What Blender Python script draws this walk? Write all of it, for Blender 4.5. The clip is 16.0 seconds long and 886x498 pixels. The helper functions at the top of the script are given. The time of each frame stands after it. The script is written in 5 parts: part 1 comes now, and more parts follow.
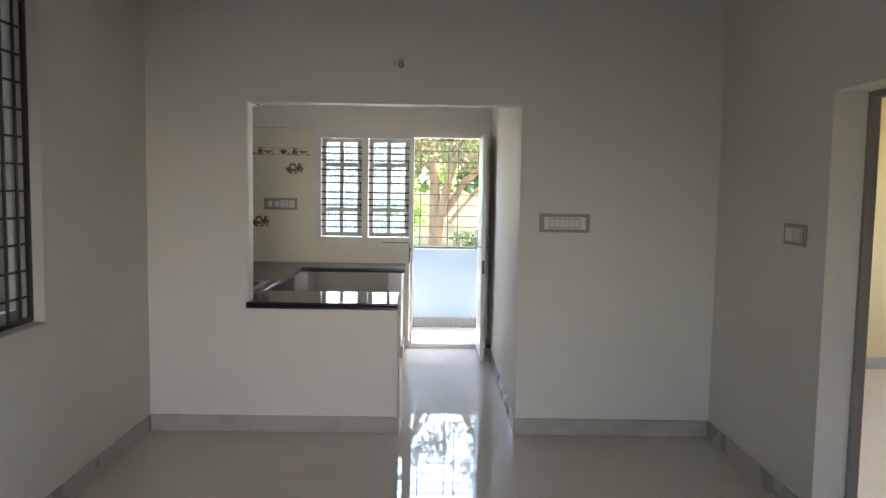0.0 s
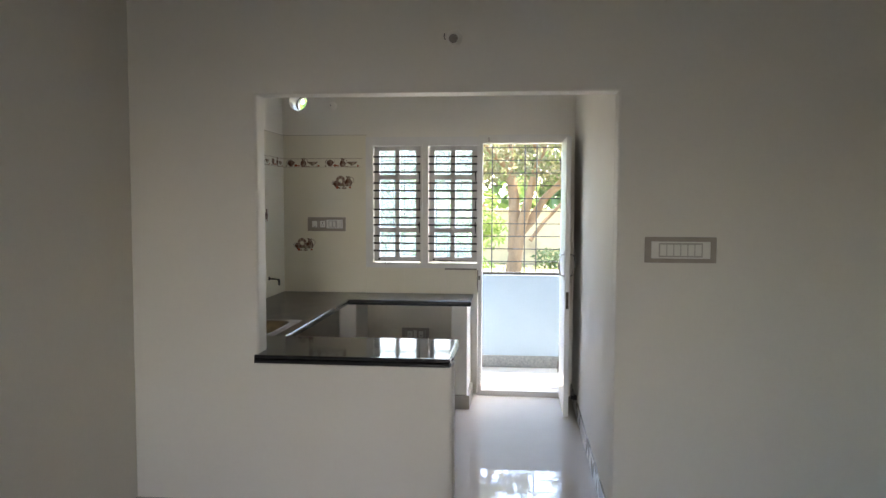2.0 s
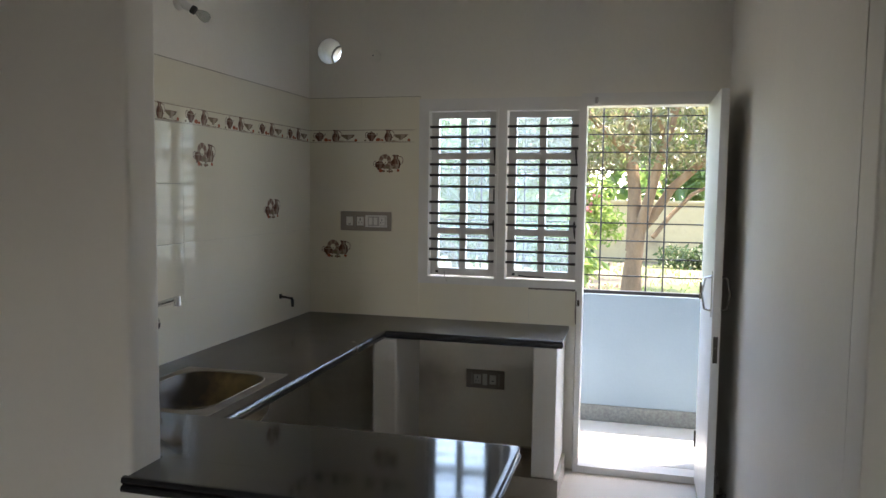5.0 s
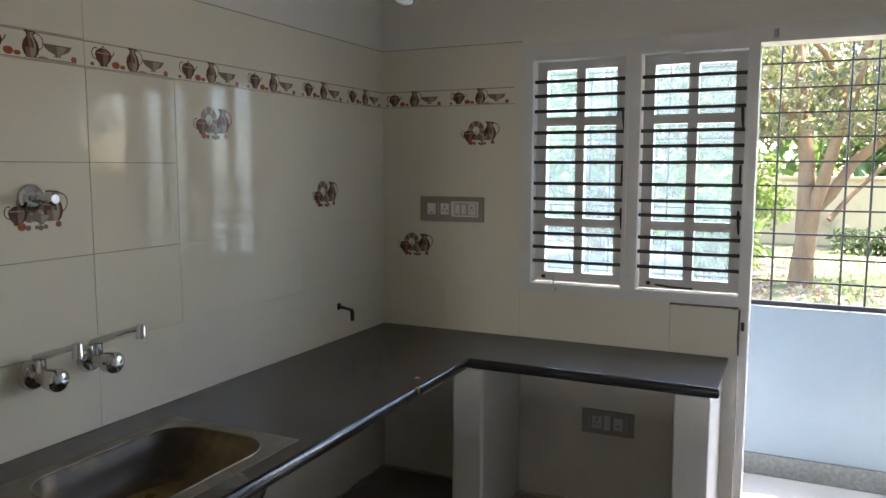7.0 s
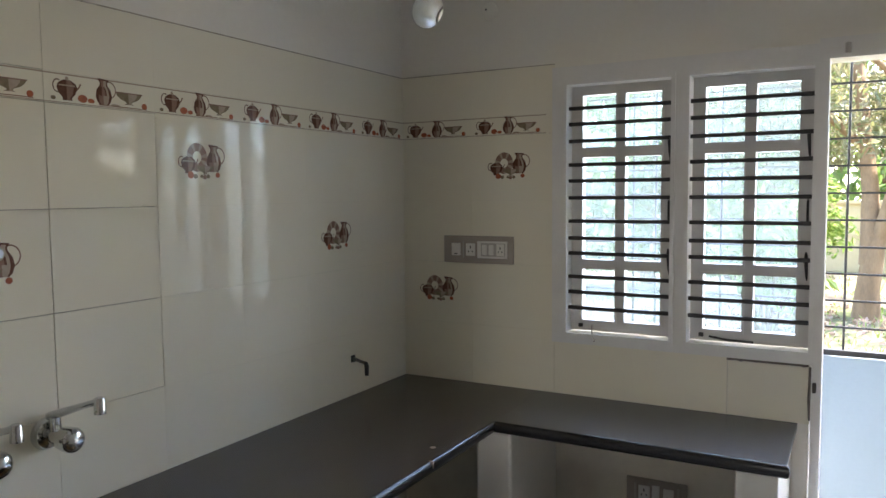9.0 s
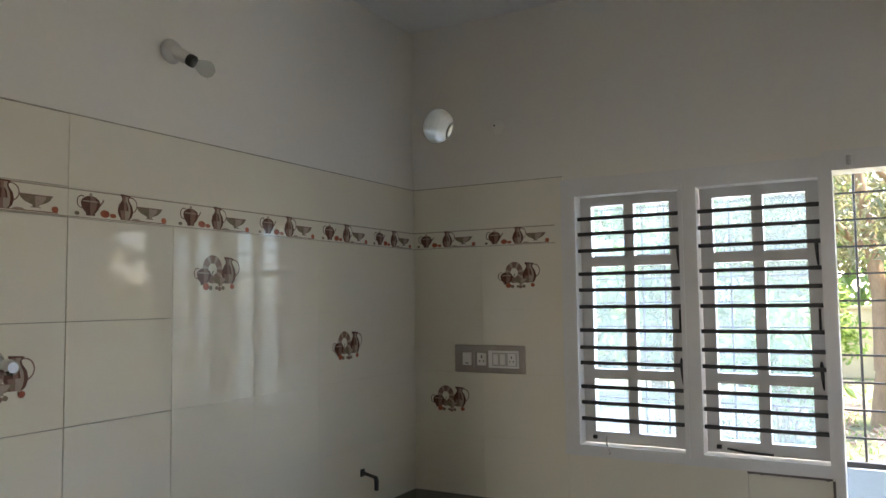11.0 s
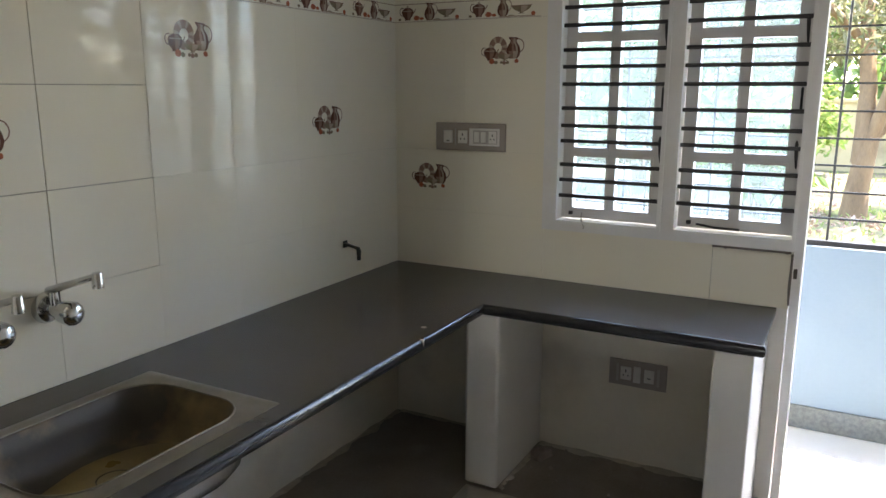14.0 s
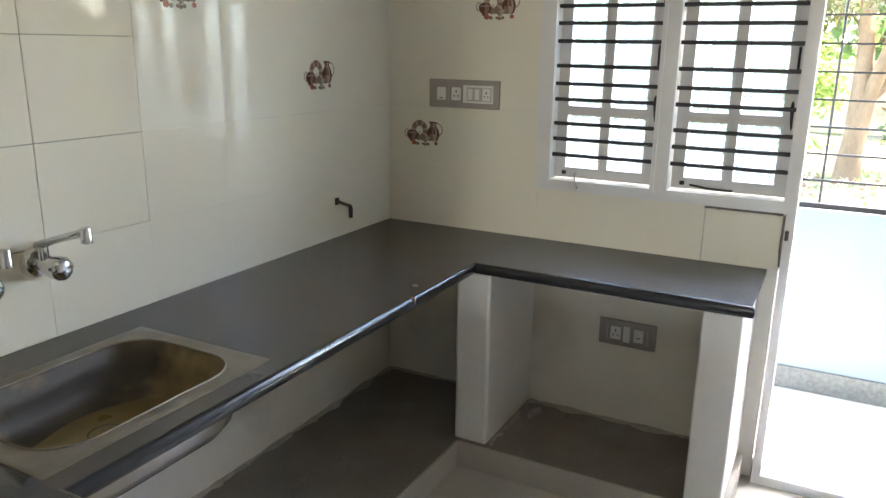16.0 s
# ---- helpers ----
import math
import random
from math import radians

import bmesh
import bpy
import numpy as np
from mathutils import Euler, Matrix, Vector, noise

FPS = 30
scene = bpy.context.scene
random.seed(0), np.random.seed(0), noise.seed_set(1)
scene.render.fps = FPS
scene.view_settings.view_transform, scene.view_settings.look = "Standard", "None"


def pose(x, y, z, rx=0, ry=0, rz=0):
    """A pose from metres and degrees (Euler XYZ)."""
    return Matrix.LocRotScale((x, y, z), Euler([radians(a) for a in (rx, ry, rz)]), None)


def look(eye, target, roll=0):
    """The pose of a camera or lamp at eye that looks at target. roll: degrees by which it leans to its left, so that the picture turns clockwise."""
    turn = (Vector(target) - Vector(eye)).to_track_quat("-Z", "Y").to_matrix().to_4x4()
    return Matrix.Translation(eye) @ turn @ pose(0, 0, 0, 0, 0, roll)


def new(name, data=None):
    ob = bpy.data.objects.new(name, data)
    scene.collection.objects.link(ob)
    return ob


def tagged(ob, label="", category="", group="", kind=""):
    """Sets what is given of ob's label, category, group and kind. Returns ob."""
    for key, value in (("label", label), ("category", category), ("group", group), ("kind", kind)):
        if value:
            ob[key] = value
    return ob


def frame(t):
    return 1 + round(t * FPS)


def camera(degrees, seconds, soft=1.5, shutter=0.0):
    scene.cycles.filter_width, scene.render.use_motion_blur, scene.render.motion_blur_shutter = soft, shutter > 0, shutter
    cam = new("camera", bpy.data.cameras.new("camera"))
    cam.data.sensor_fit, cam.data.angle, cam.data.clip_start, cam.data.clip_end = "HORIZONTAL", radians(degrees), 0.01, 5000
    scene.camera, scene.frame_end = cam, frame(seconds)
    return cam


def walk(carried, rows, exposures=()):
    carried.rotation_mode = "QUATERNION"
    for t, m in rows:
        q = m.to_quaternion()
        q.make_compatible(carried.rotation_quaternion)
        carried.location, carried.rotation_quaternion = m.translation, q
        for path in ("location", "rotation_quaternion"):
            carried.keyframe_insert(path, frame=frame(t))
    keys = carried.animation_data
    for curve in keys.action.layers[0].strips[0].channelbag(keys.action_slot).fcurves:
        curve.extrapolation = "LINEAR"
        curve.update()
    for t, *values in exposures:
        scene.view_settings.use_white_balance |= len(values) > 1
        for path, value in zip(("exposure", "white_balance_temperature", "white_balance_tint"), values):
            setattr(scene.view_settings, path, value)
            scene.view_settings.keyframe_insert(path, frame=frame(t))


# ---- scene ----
cam = camera(60.8, 16.0)
PATH = [
    (0, (0.059, -0.723, 1.554), (0.084, 1.27, 1.391), 0.9),
    (0.5, (0.066, -0.445, 1.556), (0.016, 1.549, 1.405), 1.0),
    (1, (0.074, -0.144, 1.564), (-0.034, 1.849, 1.427), 0.4),
    (1.5, (0.131, 0.167, 1.56), (-0.022, 2.158, 1.434), 0.1),
    (2, (0.14, 0.478, 1.555), (-0.055, 2.464, 1.431), 0.2),
    (2.5, (0.122, 0.784, 1.565), (-0.074, 2.771, 1.444), -0.1),
    (3, (0.151, 1.114, 1.572), (-0.041, 3.101, 1.454), -0.0),
    (3.2, (0.153, 1.214, 1.586), (-0.051, 3.2, 1.465), -0.0),
    (5.3, (0.138, 2.507, 1.556), (-0.426, 4.419, 1.388), 0.6),
    (5.5, (0.128, 2.621, 1.564), (-0.48, 4.518, 1.384), 0.4),
    (6, (0.1, 2.91, 1.572), (-0.591, 4.777, 1.376), -0.2),
    (6.5, (0.091, 3.177, 1.571), (-0.69, 5.006, 1.361), -0.4),
    (7, (0.026, 3.411, 1.562), (-0.827, 5.207, 1.346), 0.1),
    (7.5, (-0.021, 3.579, 1.583), (-0.903, 5.36, 1.366), 0.0),
    (8, (-0.047, 3.695, 1.589), (-0.937, 5.475, 1.395), -0.1),
    (8.5, (-0.044, 3.739, 1.589), (-0.977, 5.498, 1.405), -0.3),
    (9, (-0.037, 3.752, 1.602), (-1.004, 5.496, 1.456), -0.5),
    (9.5, (-0.013, 3.756, 1.621), (-1.015, 5.486, 1.641), -0.4),
    (9.7, (-0.014, 3.754, 1.626), (-1.02, 5.481, 1.7), -0.3),
    (11.8, (-0.054, 3.723, 1.604), (-1.03, 5.464, 1.743), -0.9),
    (12, (-0.051, 3.721, 1.601), (-1.024, 5.466, 1.688), -0.9),
    (12.5, (-0.045, 3.719, 1.595), (-1.012, 5.469, 1.544), -0.7),
    (13, (-0.022, 3.723, 1.589), (-0.987, 5.466, 1.41), -0.3),
    (13.5, (-0.025, 3.729, 1.578), (-0.974, 5.465, 1.288), -0.0),
    (14, (-0.025, 3.733, 1.564), (-0.956, 5.454, 1.149), 0.1),
    (14.5, (-0.028, 3.734, 1.56), (-0.939, 5.433, 1.028), 0.2),
    (15, (-0.03, 3.733, 1.558), (-0.921, 5.412, 0.934), 0.6),
    (15.5, (-0.034, 3.733, 1.558), (-0.92, 5.416, 0.94), 0.8),
    (16, (-0.027, 3.741, 1.561), (-0.928, 5.449, 1.04), 0.8),
]
walk(cam, [(t, look(eye, target, roll)) for t, eye, target, roll in PATH],
     exposures=[(0.0, 4.48, 7000, 15), (3.2, 4.26, 7000, 15), (5.5, 3.76, 6850, 15), (7.0, 3.92, 6800, 16), (9.0, 4.06, 6850, 16), (12.0, 4.03, 6900, 16), (13.5, 4.05, 6800, 16), (14.2, 4.34, 6900, 14), (15.0, 4.78, 6850, 13), (16.0, 4.95, 6850, 13)])

# ---- world, sun, lamps ----
SUN_TO = Vector((0.40, 0.26, 0.88)).normalized()
world = bpy.data.worlds.new("world")
scene.world = world
world.use_nodes = True
wn = world.node_tree
sky = wn.nodes.new("ShaderNodeTexSky")
sky.sky_type = "NISHITA"
sky.sun_disc = False
sky.sun_elevation = math.asin(SUN_TO.z)
sky.sun_rotation = math.atan2(SUN_TO.x, SUN_TO.y)
wn.links.new(sky.outputs[0], wn.nodes["Background"].inputs[0])
wn.nodes["Background"].inputs[1].default_value = 0.15

sun_data = bpy.data.lights.new("sun", "SUN")
sun_data.energy = 3.5
sun_data.angle = radians(0.55)
sun_data.color = (1.0, 0.95, 0.87)
sun = new("sun", sun_data)
sun.matrix_world = look(SUN_TO * 20, (0, 0, 0))


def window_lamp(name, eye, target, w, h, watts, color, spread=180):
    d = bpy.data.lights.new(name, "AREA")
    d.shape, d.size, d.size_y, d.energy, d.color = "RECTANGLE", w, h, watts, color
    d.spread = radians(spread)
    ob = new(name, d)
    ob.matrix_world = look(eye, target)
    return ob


# lamps for skylight through the kitchen window and assumed unseen rear and side-room windows
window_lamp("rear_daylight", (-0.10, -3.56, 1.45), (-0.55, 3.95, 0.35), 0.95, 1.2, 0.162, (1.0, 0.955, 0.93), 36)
window_lamp("kitchen_daylight", (-0.60, 6.615, 1.54), (-0.60, 5.0, 1.54), 0.86, 0.94, 0.90, (1.0, 0.96, 0.87), 128)
window_lamp("side_daylight", (5.36, 3.6, 1.5), (2, 3.6, 1.3), 1.6, 1.3, 0.22, (1.0, 0.97, 0.96))

# ---- materials ----


def nodes_of(name):
    m = bpy.data.materials.new(name)
    m.use_nodes = True
    nt = m.node_tree
    return m, nt, nt.nodes["Principled BSDF"]


def mat(name, a, b=None, rough=0.6, metal=0.0, scale=6.0, fine=90.0, bump=0.0, bump_scale=160.0,
        rough_var=0.0, spec=0.5, coat=0.0, per_object=0.0, c=None, c_scale=1.3, c_cut=(0.55, 0.7), ani=(1, 1, 1)):
    """Two-scale noise colour, roughness variation and fine relief, in metres."""
    m, nt, p = nodes_of(name)
    n, l = nt.nodes, nt.links
    b = b or tuple(x * 0.86 for x in a)
    tc = n.new("ShaderNodeTexCoord")
    mp = n.new("ShaderNodeMapping")
    mp.inputs["Scale"].default_value = ani
    l.new(tc.outputs["Object"], mp.inputs[0])
    big = n.new("ShaderNodeTexNoise")
    big.inputs["Scale"].default_value, big.inputs["Detail"].default_value = scale, 5
    l.new(mp.outputs[0], big.inputs["Vector"])
    small = n.new("ShaderNodeTexNoise")
    small.inputs["Scale"].default_value, small.inputs["Detail"].default_value = fine, 3
    l.new(mp.outputs[0], small.inputs["Vector"])
    add = n.new("ShaderNodeMath")
    add.operation = "MULTIPLY_ADD"
    l.new(small.outputs["Fac"], add.inputs[0])
    add.inputs[1].default_value = 0.35
    l.new(big.outputs["Fac"], add.inputs[2])
    ramp = n.new("ShaderNodeMapRange")
    ramp.inputs["From Min"].default_value, ramp.inputs["From Max"].default_value = 0.45, 0.95
    l.new(add.outputs[0], ramp.inputs["Value"])
    mix = n.new("ShaderNodeMix")
    mix.data_type = "RGBA"
    l.new(ramp.outputs[0], mix.inputs["Factor"])
    mix.inputs["A"].default_value, mix.inputs["B"].default_value = (*a, 1), (*b, 1)
    colour = mix.outputs["Result"]
    if c:
        third = n.new("ShaderNodeTexNoise")
        third.inputs["Scale"].default_value, third.inputs["Detail"].default_value = c_scale, 6
        l.new(mp.outputs[0], third.inputs["Vector"])
        cut = n.new("ShaderNodeMapRange")
        cut.inputs["From Min"].default_value, cut.inputs["From Max"].default_value = c_cut
        l.new(third.outputs["Fac"], cut.inputs["Value"])
        m3 = n.new("ShaderNodeMix")
        m3.data_type = "RGBA"
        l.new(cut.outputs[0], m3.inputs["Factor"])
        l.new(colour, m3.inputs["A"])
        m3.inputs["B"].default_value = (*c, 1)
        colour = m3.outputs["Result"]
    if per_object:
        info = n.new("ShaderNodeObjectInfo")
        hsv = n.new("ShaderNodeHueSaturation")
        mr = n.new("ShaderNodeMapRange")
        mr.inputs["To Min"].default_value, mr.inputs["To Max"].default_value = 1 - per_object, 1 + per_object
        l.new(info.outputs["Random"], mr.inputs["Value"])
        l.new(mr.outputs[0], hsv.inputs["Value"])
        l.new(colour, hsv.inputs["Color"])
        colour = hsv.outputs[0]
    l.new(colour, p.inputs["Base Color"])
    p.inputs["Roughness"].default_value, p.inputs["Metallic"].default_value = rough, metal
    p.inputs["Specular IOR Level"].default_value = spec
    p.inputs["Coat Weight"].default_value = coat
    if rough_var:
        rv = n.new("ShaderNodeMapRange")
        rv.inputs["To Min"].default_value, rv.inputs["To Max"].default_value = max(rough - rough_var, 0.02), rough + rough_var
        l.new(big.outputs["Fac"], rv.inputs["Value"])
        l.new(rv.outputs[0], p.inputs["Roughness"])
    if bump:
        bn = n.new("ShaderNodeTexNoise")
        bn.inputs["Scale"].default_value, bn.inputs["Detail"].default_value = bump_scale, 4
        l.new(mp.outputs[0], bn.inputs["Vector"])
        bp = n.new("ShaderNodeBump")
        bp.inputs["Strength"].default_value, bp.inputs["Distance"].default_value = bump, 0.002
        l.new(bn.outputs["Fac"], bp.inputs["Height"])
        l.new(bp.outputs[0], p.inputs["Normal"])
    return m


M_PAINT = mat("wall_paint_cream", (0.745, 0.71, 0.65), (0.70, 0.665, 0.61), 0.62, scale=1.6, fine=40, bump=0.25, bump_scale=70)
M_PAINT_W = mat("wall_paint_white", (0.80, 0.765, 0.69), (0.75, 0.715, 0.645), 0.6, scale=2.0, fine=50, bump=0.3, bump_scale=60)
M_CEIL = mat("ceiling_white", (0.79, 0.78, 0.755), (0.75, 0.74, 0.715), 0.75, scale=1.5, bump=0.2, bump_scale=80)
M_YELLOW = mat("wall_paint_yellow", (0.72, 0.60, 0.34), (0.66, 0.55, 0.30), 0.65, scale=1.6)
M_BLUE = mat("parapet_paint", (0.200, 0.268, 0.332), (0.178, 0.242, 0.304), 0.7, scale=2.2, fine=60, bump=0.3, bump_scale=60)
M_FLOOR = mat("polished_floor_tile", (0.60, 0.55, 0.475), (0.56, 0.51, 0.44), 0.035, scale=3.0, fine=140, rough_var=0.015, bump=0.012, bump_scale=9, spec=0.55)
M_SKIRT = mat("skirting_tile", (0.45, 0.41, 0.375), (0.42, 0.385, 0.35), 0.28, scale=5, fine=120, rough_var=0.08)
M_PLINTH = mat("plinth_tile", (0.50, 0.455, 0.385), (0.44, 0.40, 0.335), 0.3, scale=5, fine=120)
M_TILE = mat("ivory_wall_tile", (0.78, 0.735, 0.610), (0.77, 0.725, 0.60), 0.035, scale=1.1, fine=30, per_object=0.003, bump=0.016, bump_scale=5, spec=0.14)
M_GROUT = mat("tile_grout", (0.44, 0.40, 0.33), (0.36, 0.33, 0.27), 0.9, scale=9)
M_GROUT_PALE = mat("pale_tile_grout", (0.66, 0.61, 0.50), (0.60, 0.55, 0.45), 0.8, scale=9)
M_SMEAR = mat("plaster_smear", (0.54, 0.48, 0.39), (0.38, 0.335, 0.27), 0.95, scale=20, fine=150, bump=0.7, bump_scale=90)
M_BARE = mat("bare_plaster", (0.84, 0.785, 0.67), (0.77, 0.71, 0.59), 0.85, scale=3.5, fine=45, c=(0.57, 0.51, 0.42), c_scale=2.2, c_cut=(0.56, 0.78), bump=0.5, bump_scale=55)
M_HOUSE = mat("pale_blue_house_paint", (0.50, 0.60, 0.70), (0.44, 0.54, 0.64), 0.8, scale=0.7, fine=12)
M_RUBBLE = mat("broken_plaster", (0.36, 0.30, 0.26), (0.26, 0.21, 0.18), 0.95, scale=40, bump=0.8, bump_scale=90)
M_MORTAR = mat("brown_mortar", (0.52, 0.47, 0.39), (0.30, 0.26, 0.21), 0.95, scale=25, bump=0.6)
M_CEMENT = mat("rough_cement", (0.24, 0.21, 0.185), (0.14, 0.125, 0.11), 0.95, scale=22, bump=0.9, bump_scale=90)
M_GRANITE = mat("black_granite", (0.062, 0.051, 0.042), (0.042, 0.035, 0.029), 0.24, scale=7, fine=420, rough_var=0.06, c=(0.092, 0.079, 0.066), c_scale=2.6, c_cut=(0.40, 1.15), spec=0.5)
M_GRANITE_POL = mat("polished_black_granite", (0.036, 0.034, 0.034), (0.024, 0.023, 0.023), 0.075, scale=7, fine=420, rough_var=0.03, c=(0.10, 0.095, 0.09), c_scale=2.2, c_cut=(0.45, 0.9))
# bluish daylight sheen of the back slab is mixed into this base colour
M_GRANITE_SEMI = mat("sheen_tinted_granite", (0.064, 0.066, 0.072), (0.056, 0.058, 0.063), 0.26, scale=5, fine=420, rough_var=0.008, spec=0.7)
M_GRANITE_EDGE = mat("polished_granite_edge", (0.016, 0.016, 0.018), (0.022, 0.022, 0.025), 0.18, scale=20, fine=400)
# base set far darker than the rim and shell; the ochre patches are stains
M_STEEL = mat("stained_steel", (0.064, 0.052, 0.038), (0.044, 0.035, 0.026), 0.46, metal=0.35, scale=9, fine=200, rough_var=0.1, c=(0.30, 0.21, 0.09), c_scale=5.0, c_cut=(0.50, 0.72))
M_RIM = mat("dusty_steel_rim", (0.245, 0.213, 0.168), (0.175, 0.152, 0.12), 0.5, metal=0.35, scale=14, fine=220, rough_var=0.1)
M_LIP = mat("worn_steel_lip", (0.26, 0.235, 0.195), (0.18, 0.16, 0.128), 0.46, metal=0.5, scale=7, rough_var=0.12)
M_STAIN = mat("yellow_water_stain", (0.21, 0.143, 0.045), (0.125, 0.086, 0.032), 0.3, scale=12, fine=120, rough_var=0.08)
M_BRIGHT = mat("bright_steel", (0.60, 0.58, 0.54), (0.50, 0.48, 0.45), 0.25, metal=1.0, scale=14, rough_var=0.08)
M_CHROME = mat("chrome", (0.66, 0.66, 0.65), (0.58, 0.58, 0.57), 0.11, metal=1.0, scale=20)
M_DARKMETAL = mat("black_painted_iron", (0.011, 0.011, 0.012), (0.020, 0.018, 0.017), 0.45, scale=30)
M_FRAME = mat("white_gloss_paint", (0.75, 0.735, 0.705), (0.69, 0.675, 0.645), 0.3, scale=9, fine=90, bump=0.25, bump_scale=40)
M_SHUTTER = mat("shutter_paint", (0.64, 0.62, 0.59), (0.58, 0.56, 0.53), 0.4, scale=9, fine=90, bump=0.3, bump_scale=45)
M_PLATE = mat("grey_switch_board", (0.36, 0.31, 0.265), (0.32, 0.275, 0.235), 0.45, scale=15)
M_WPLASTIC = mat("white_plastic", (0.76, 0.74, 0.70), (0.71, 0.69, 0.65), 0.3, scale=20)
M_GPLASTIC = mat("grey_plastic", (0.46, 0.43, 0.40), (0.42, 0.39, 0.36), 0.35, scale=20)
M_BLACK = mat("black_rubber", (0.02, 0.02, 0.02), (0.03, 0.03, 0.03), 0.6, scale=30)
M_PIPE = mat("vent_pipe_plastic", (0.70, 0.68, 0.63), (0.56, 0.54, 0.49), 0.5, scale=18)
M_PLATFORM = mat("dusty_dark_stone", (0.30, 0.26, 0.215), (0.195, 0.17, 0.14), 0.62, scale=5, fine=80, c=(0.36, 0.33, 0.29), c_scale=4.2, c_cut=(0.60, 0.80), bump=0.3, bump_scale=60)
M_BALC = mat("balcony_floor_tile", (0.58, 0.57, 0.55), (0.52, 0.51, 0.49), 0.4, scale=6)
M_SPECK = mat("speckled_grey_granite", (0.15, 0.17, 0.175), (0.07, 0.08, 0.085), 0.45, scale=60, fine=300)
M_WOODP = mat("door_paint_white", (0.76, 0.76, 0.75), (0.70, 0.70, 0.69), 0.35, scale=7, bump=0.2, bump_scale=40, ani=(1, 1, 0.2))
M_DOORIN = mat("door_frame_brown", (0.27, 0.245, 0.225), (0.22, 0.20, 0.18), 0.45, scale=8, ani=(1, 1, 0.15))
M_P_DARK = mat("print_dark_brown", (0.150, 0.068, 0.042), (0.10, 0.045, 0.030), 0.14, scale=60, fine=300, spec=0.2)
M_P_MID = mat("print_grey_brown", (0.30, 0.185, 0.14), (0.22, 0.135, 0.10), 0.14, scale=60, fine=300, spec=0.2)
M_P_LIGHT = mat("print_pale_grey", (0.45, 0.36, 0.28), (0.36, 0.29, 0.225), 0.14, scale=60, fine=300, spec=0.2)
M_P_GREEN = mat("print_olive", (0.27, 0.215, 0.14), (0.17, 0.13, 0.085), 0.14, scale=70, fine=300, spec=0.2)
M_P_RED = mat("print_orange_red", (0.46, 0.15, 0.075), (0.30, 0.085, 0.05), 0.14, scale=60, fine=300, spec=0.2)
M_P_CREAM = mat("print_cream_band", (0.70, 0.66, 0.58), (0.66, 0.62, 0.54), 0.1, scale=20, spec=0.2)
PRINTS = (M_P_DARK, M_P_MID, M_P_LIGHT, M_P_GREEN, M_P_RED, M_P_CREAM)
M_BARK = mat("tree_bark", (0.205, 0.132, 0.070), (0.105, 0.067, 0.036), 0.9, scale=6, fine=60, bump=1.0, bump_scale=28, ani=(1, 1, 0.3))
M_GROUND = mat("sandy_garden_soil", (0.135, 0.108, 0.07), (0.105, 0.082, 0.054), 0.95, scale=0.8, fine=8, c=(0.080, 0.098, 0.030), c_scale=0.45, c_cut=(0.45, 0.62), bump=0.5, bump_scale=25)
M_GWALL = mat("yellow_compound_wall", (0.50, 0.41, 0.24), (0.43, 0.345, 0.195), 0.85, scale=0.9, fine=14, c=(0.24, 0.185, 0.11), c_scale=1.1, c_cut=(0.58, 0.75))
M_STONE = mat("garden_stone", (0.13, 0.12, 0.11), (0.07, 0.065, 0.06), 0.9, scale=12, bump=0.8)


def leaf_mat(name, a, b, thru):
    m, nt, p = nodes_of(name)
    n, l = nt.nodes, nt.links
    geo = n.new("ShaderNodeNewGeometry")
    mix = n.new("ShaderNodeMix")
    mix.data_type = "RGBA"
    l.new(geo.outputs["Random Per Island"], mix.inputs["Factor"])
    mix.inputs["A"].default_value, mix.inputs["B"].default_value = (*a, 1), (*b, 1)
    l.new(mix.outputs["Result"], p.inputs["Base Color"])
    p.inputs["Roughness"].default_value = 0.45
    tr = n.new("ShaderNodeBsdfTranslucent")
    hs = n.new("ShaderNodeHueSaturation")
    hs.inputs["Value"].default_value = 1.5
    l.new(mix.outputs["Result"], hs.inputs["Color"])
    l.new(hs.outputs[0], tr.inputs[0])
    ms = n.new("ShaderNodeMixShader")
    ms.inputs[0].default_value = thru
    l.new(p.outputs[0], ms.inputs[1])
    l.new(tr.outputs[0], ms.inputs[2])
    l.new(ms.outputs[0], n["Material Output"].inputs[0])
    return m


M_LEAF = leaf_mat("olive_leaves", (0.066, 0.080, 0.028), (0.150, 0.136, 0.072), 0.40)
M_LIME = leaf_mat("lime_leaves", (0.11, 0.18, 0.035), (0.24, 0.31, 0.09), 0.5)
M_HEDGE = leaf_mat("hedge_leaves", (0.036, 0.062, 0.022), (0.066, 0.098, 0.036), 0.25)
M_FAR = leaf_mat("far_leaves", (0.07, 0.13, 0.035), (0.15, 0.21, 0.06), 0.4)
M_LITTER = leaf_mat("dry_leaf_litter", (0.25, 0.165, 0.12), (0.36, 0.25, 0.19), 0.1)
M_FLOWER = leaf_mat("pink_flowers", (0.42, 0.10, 0.14), (0.50, 0.22, 0.24), 0.3)


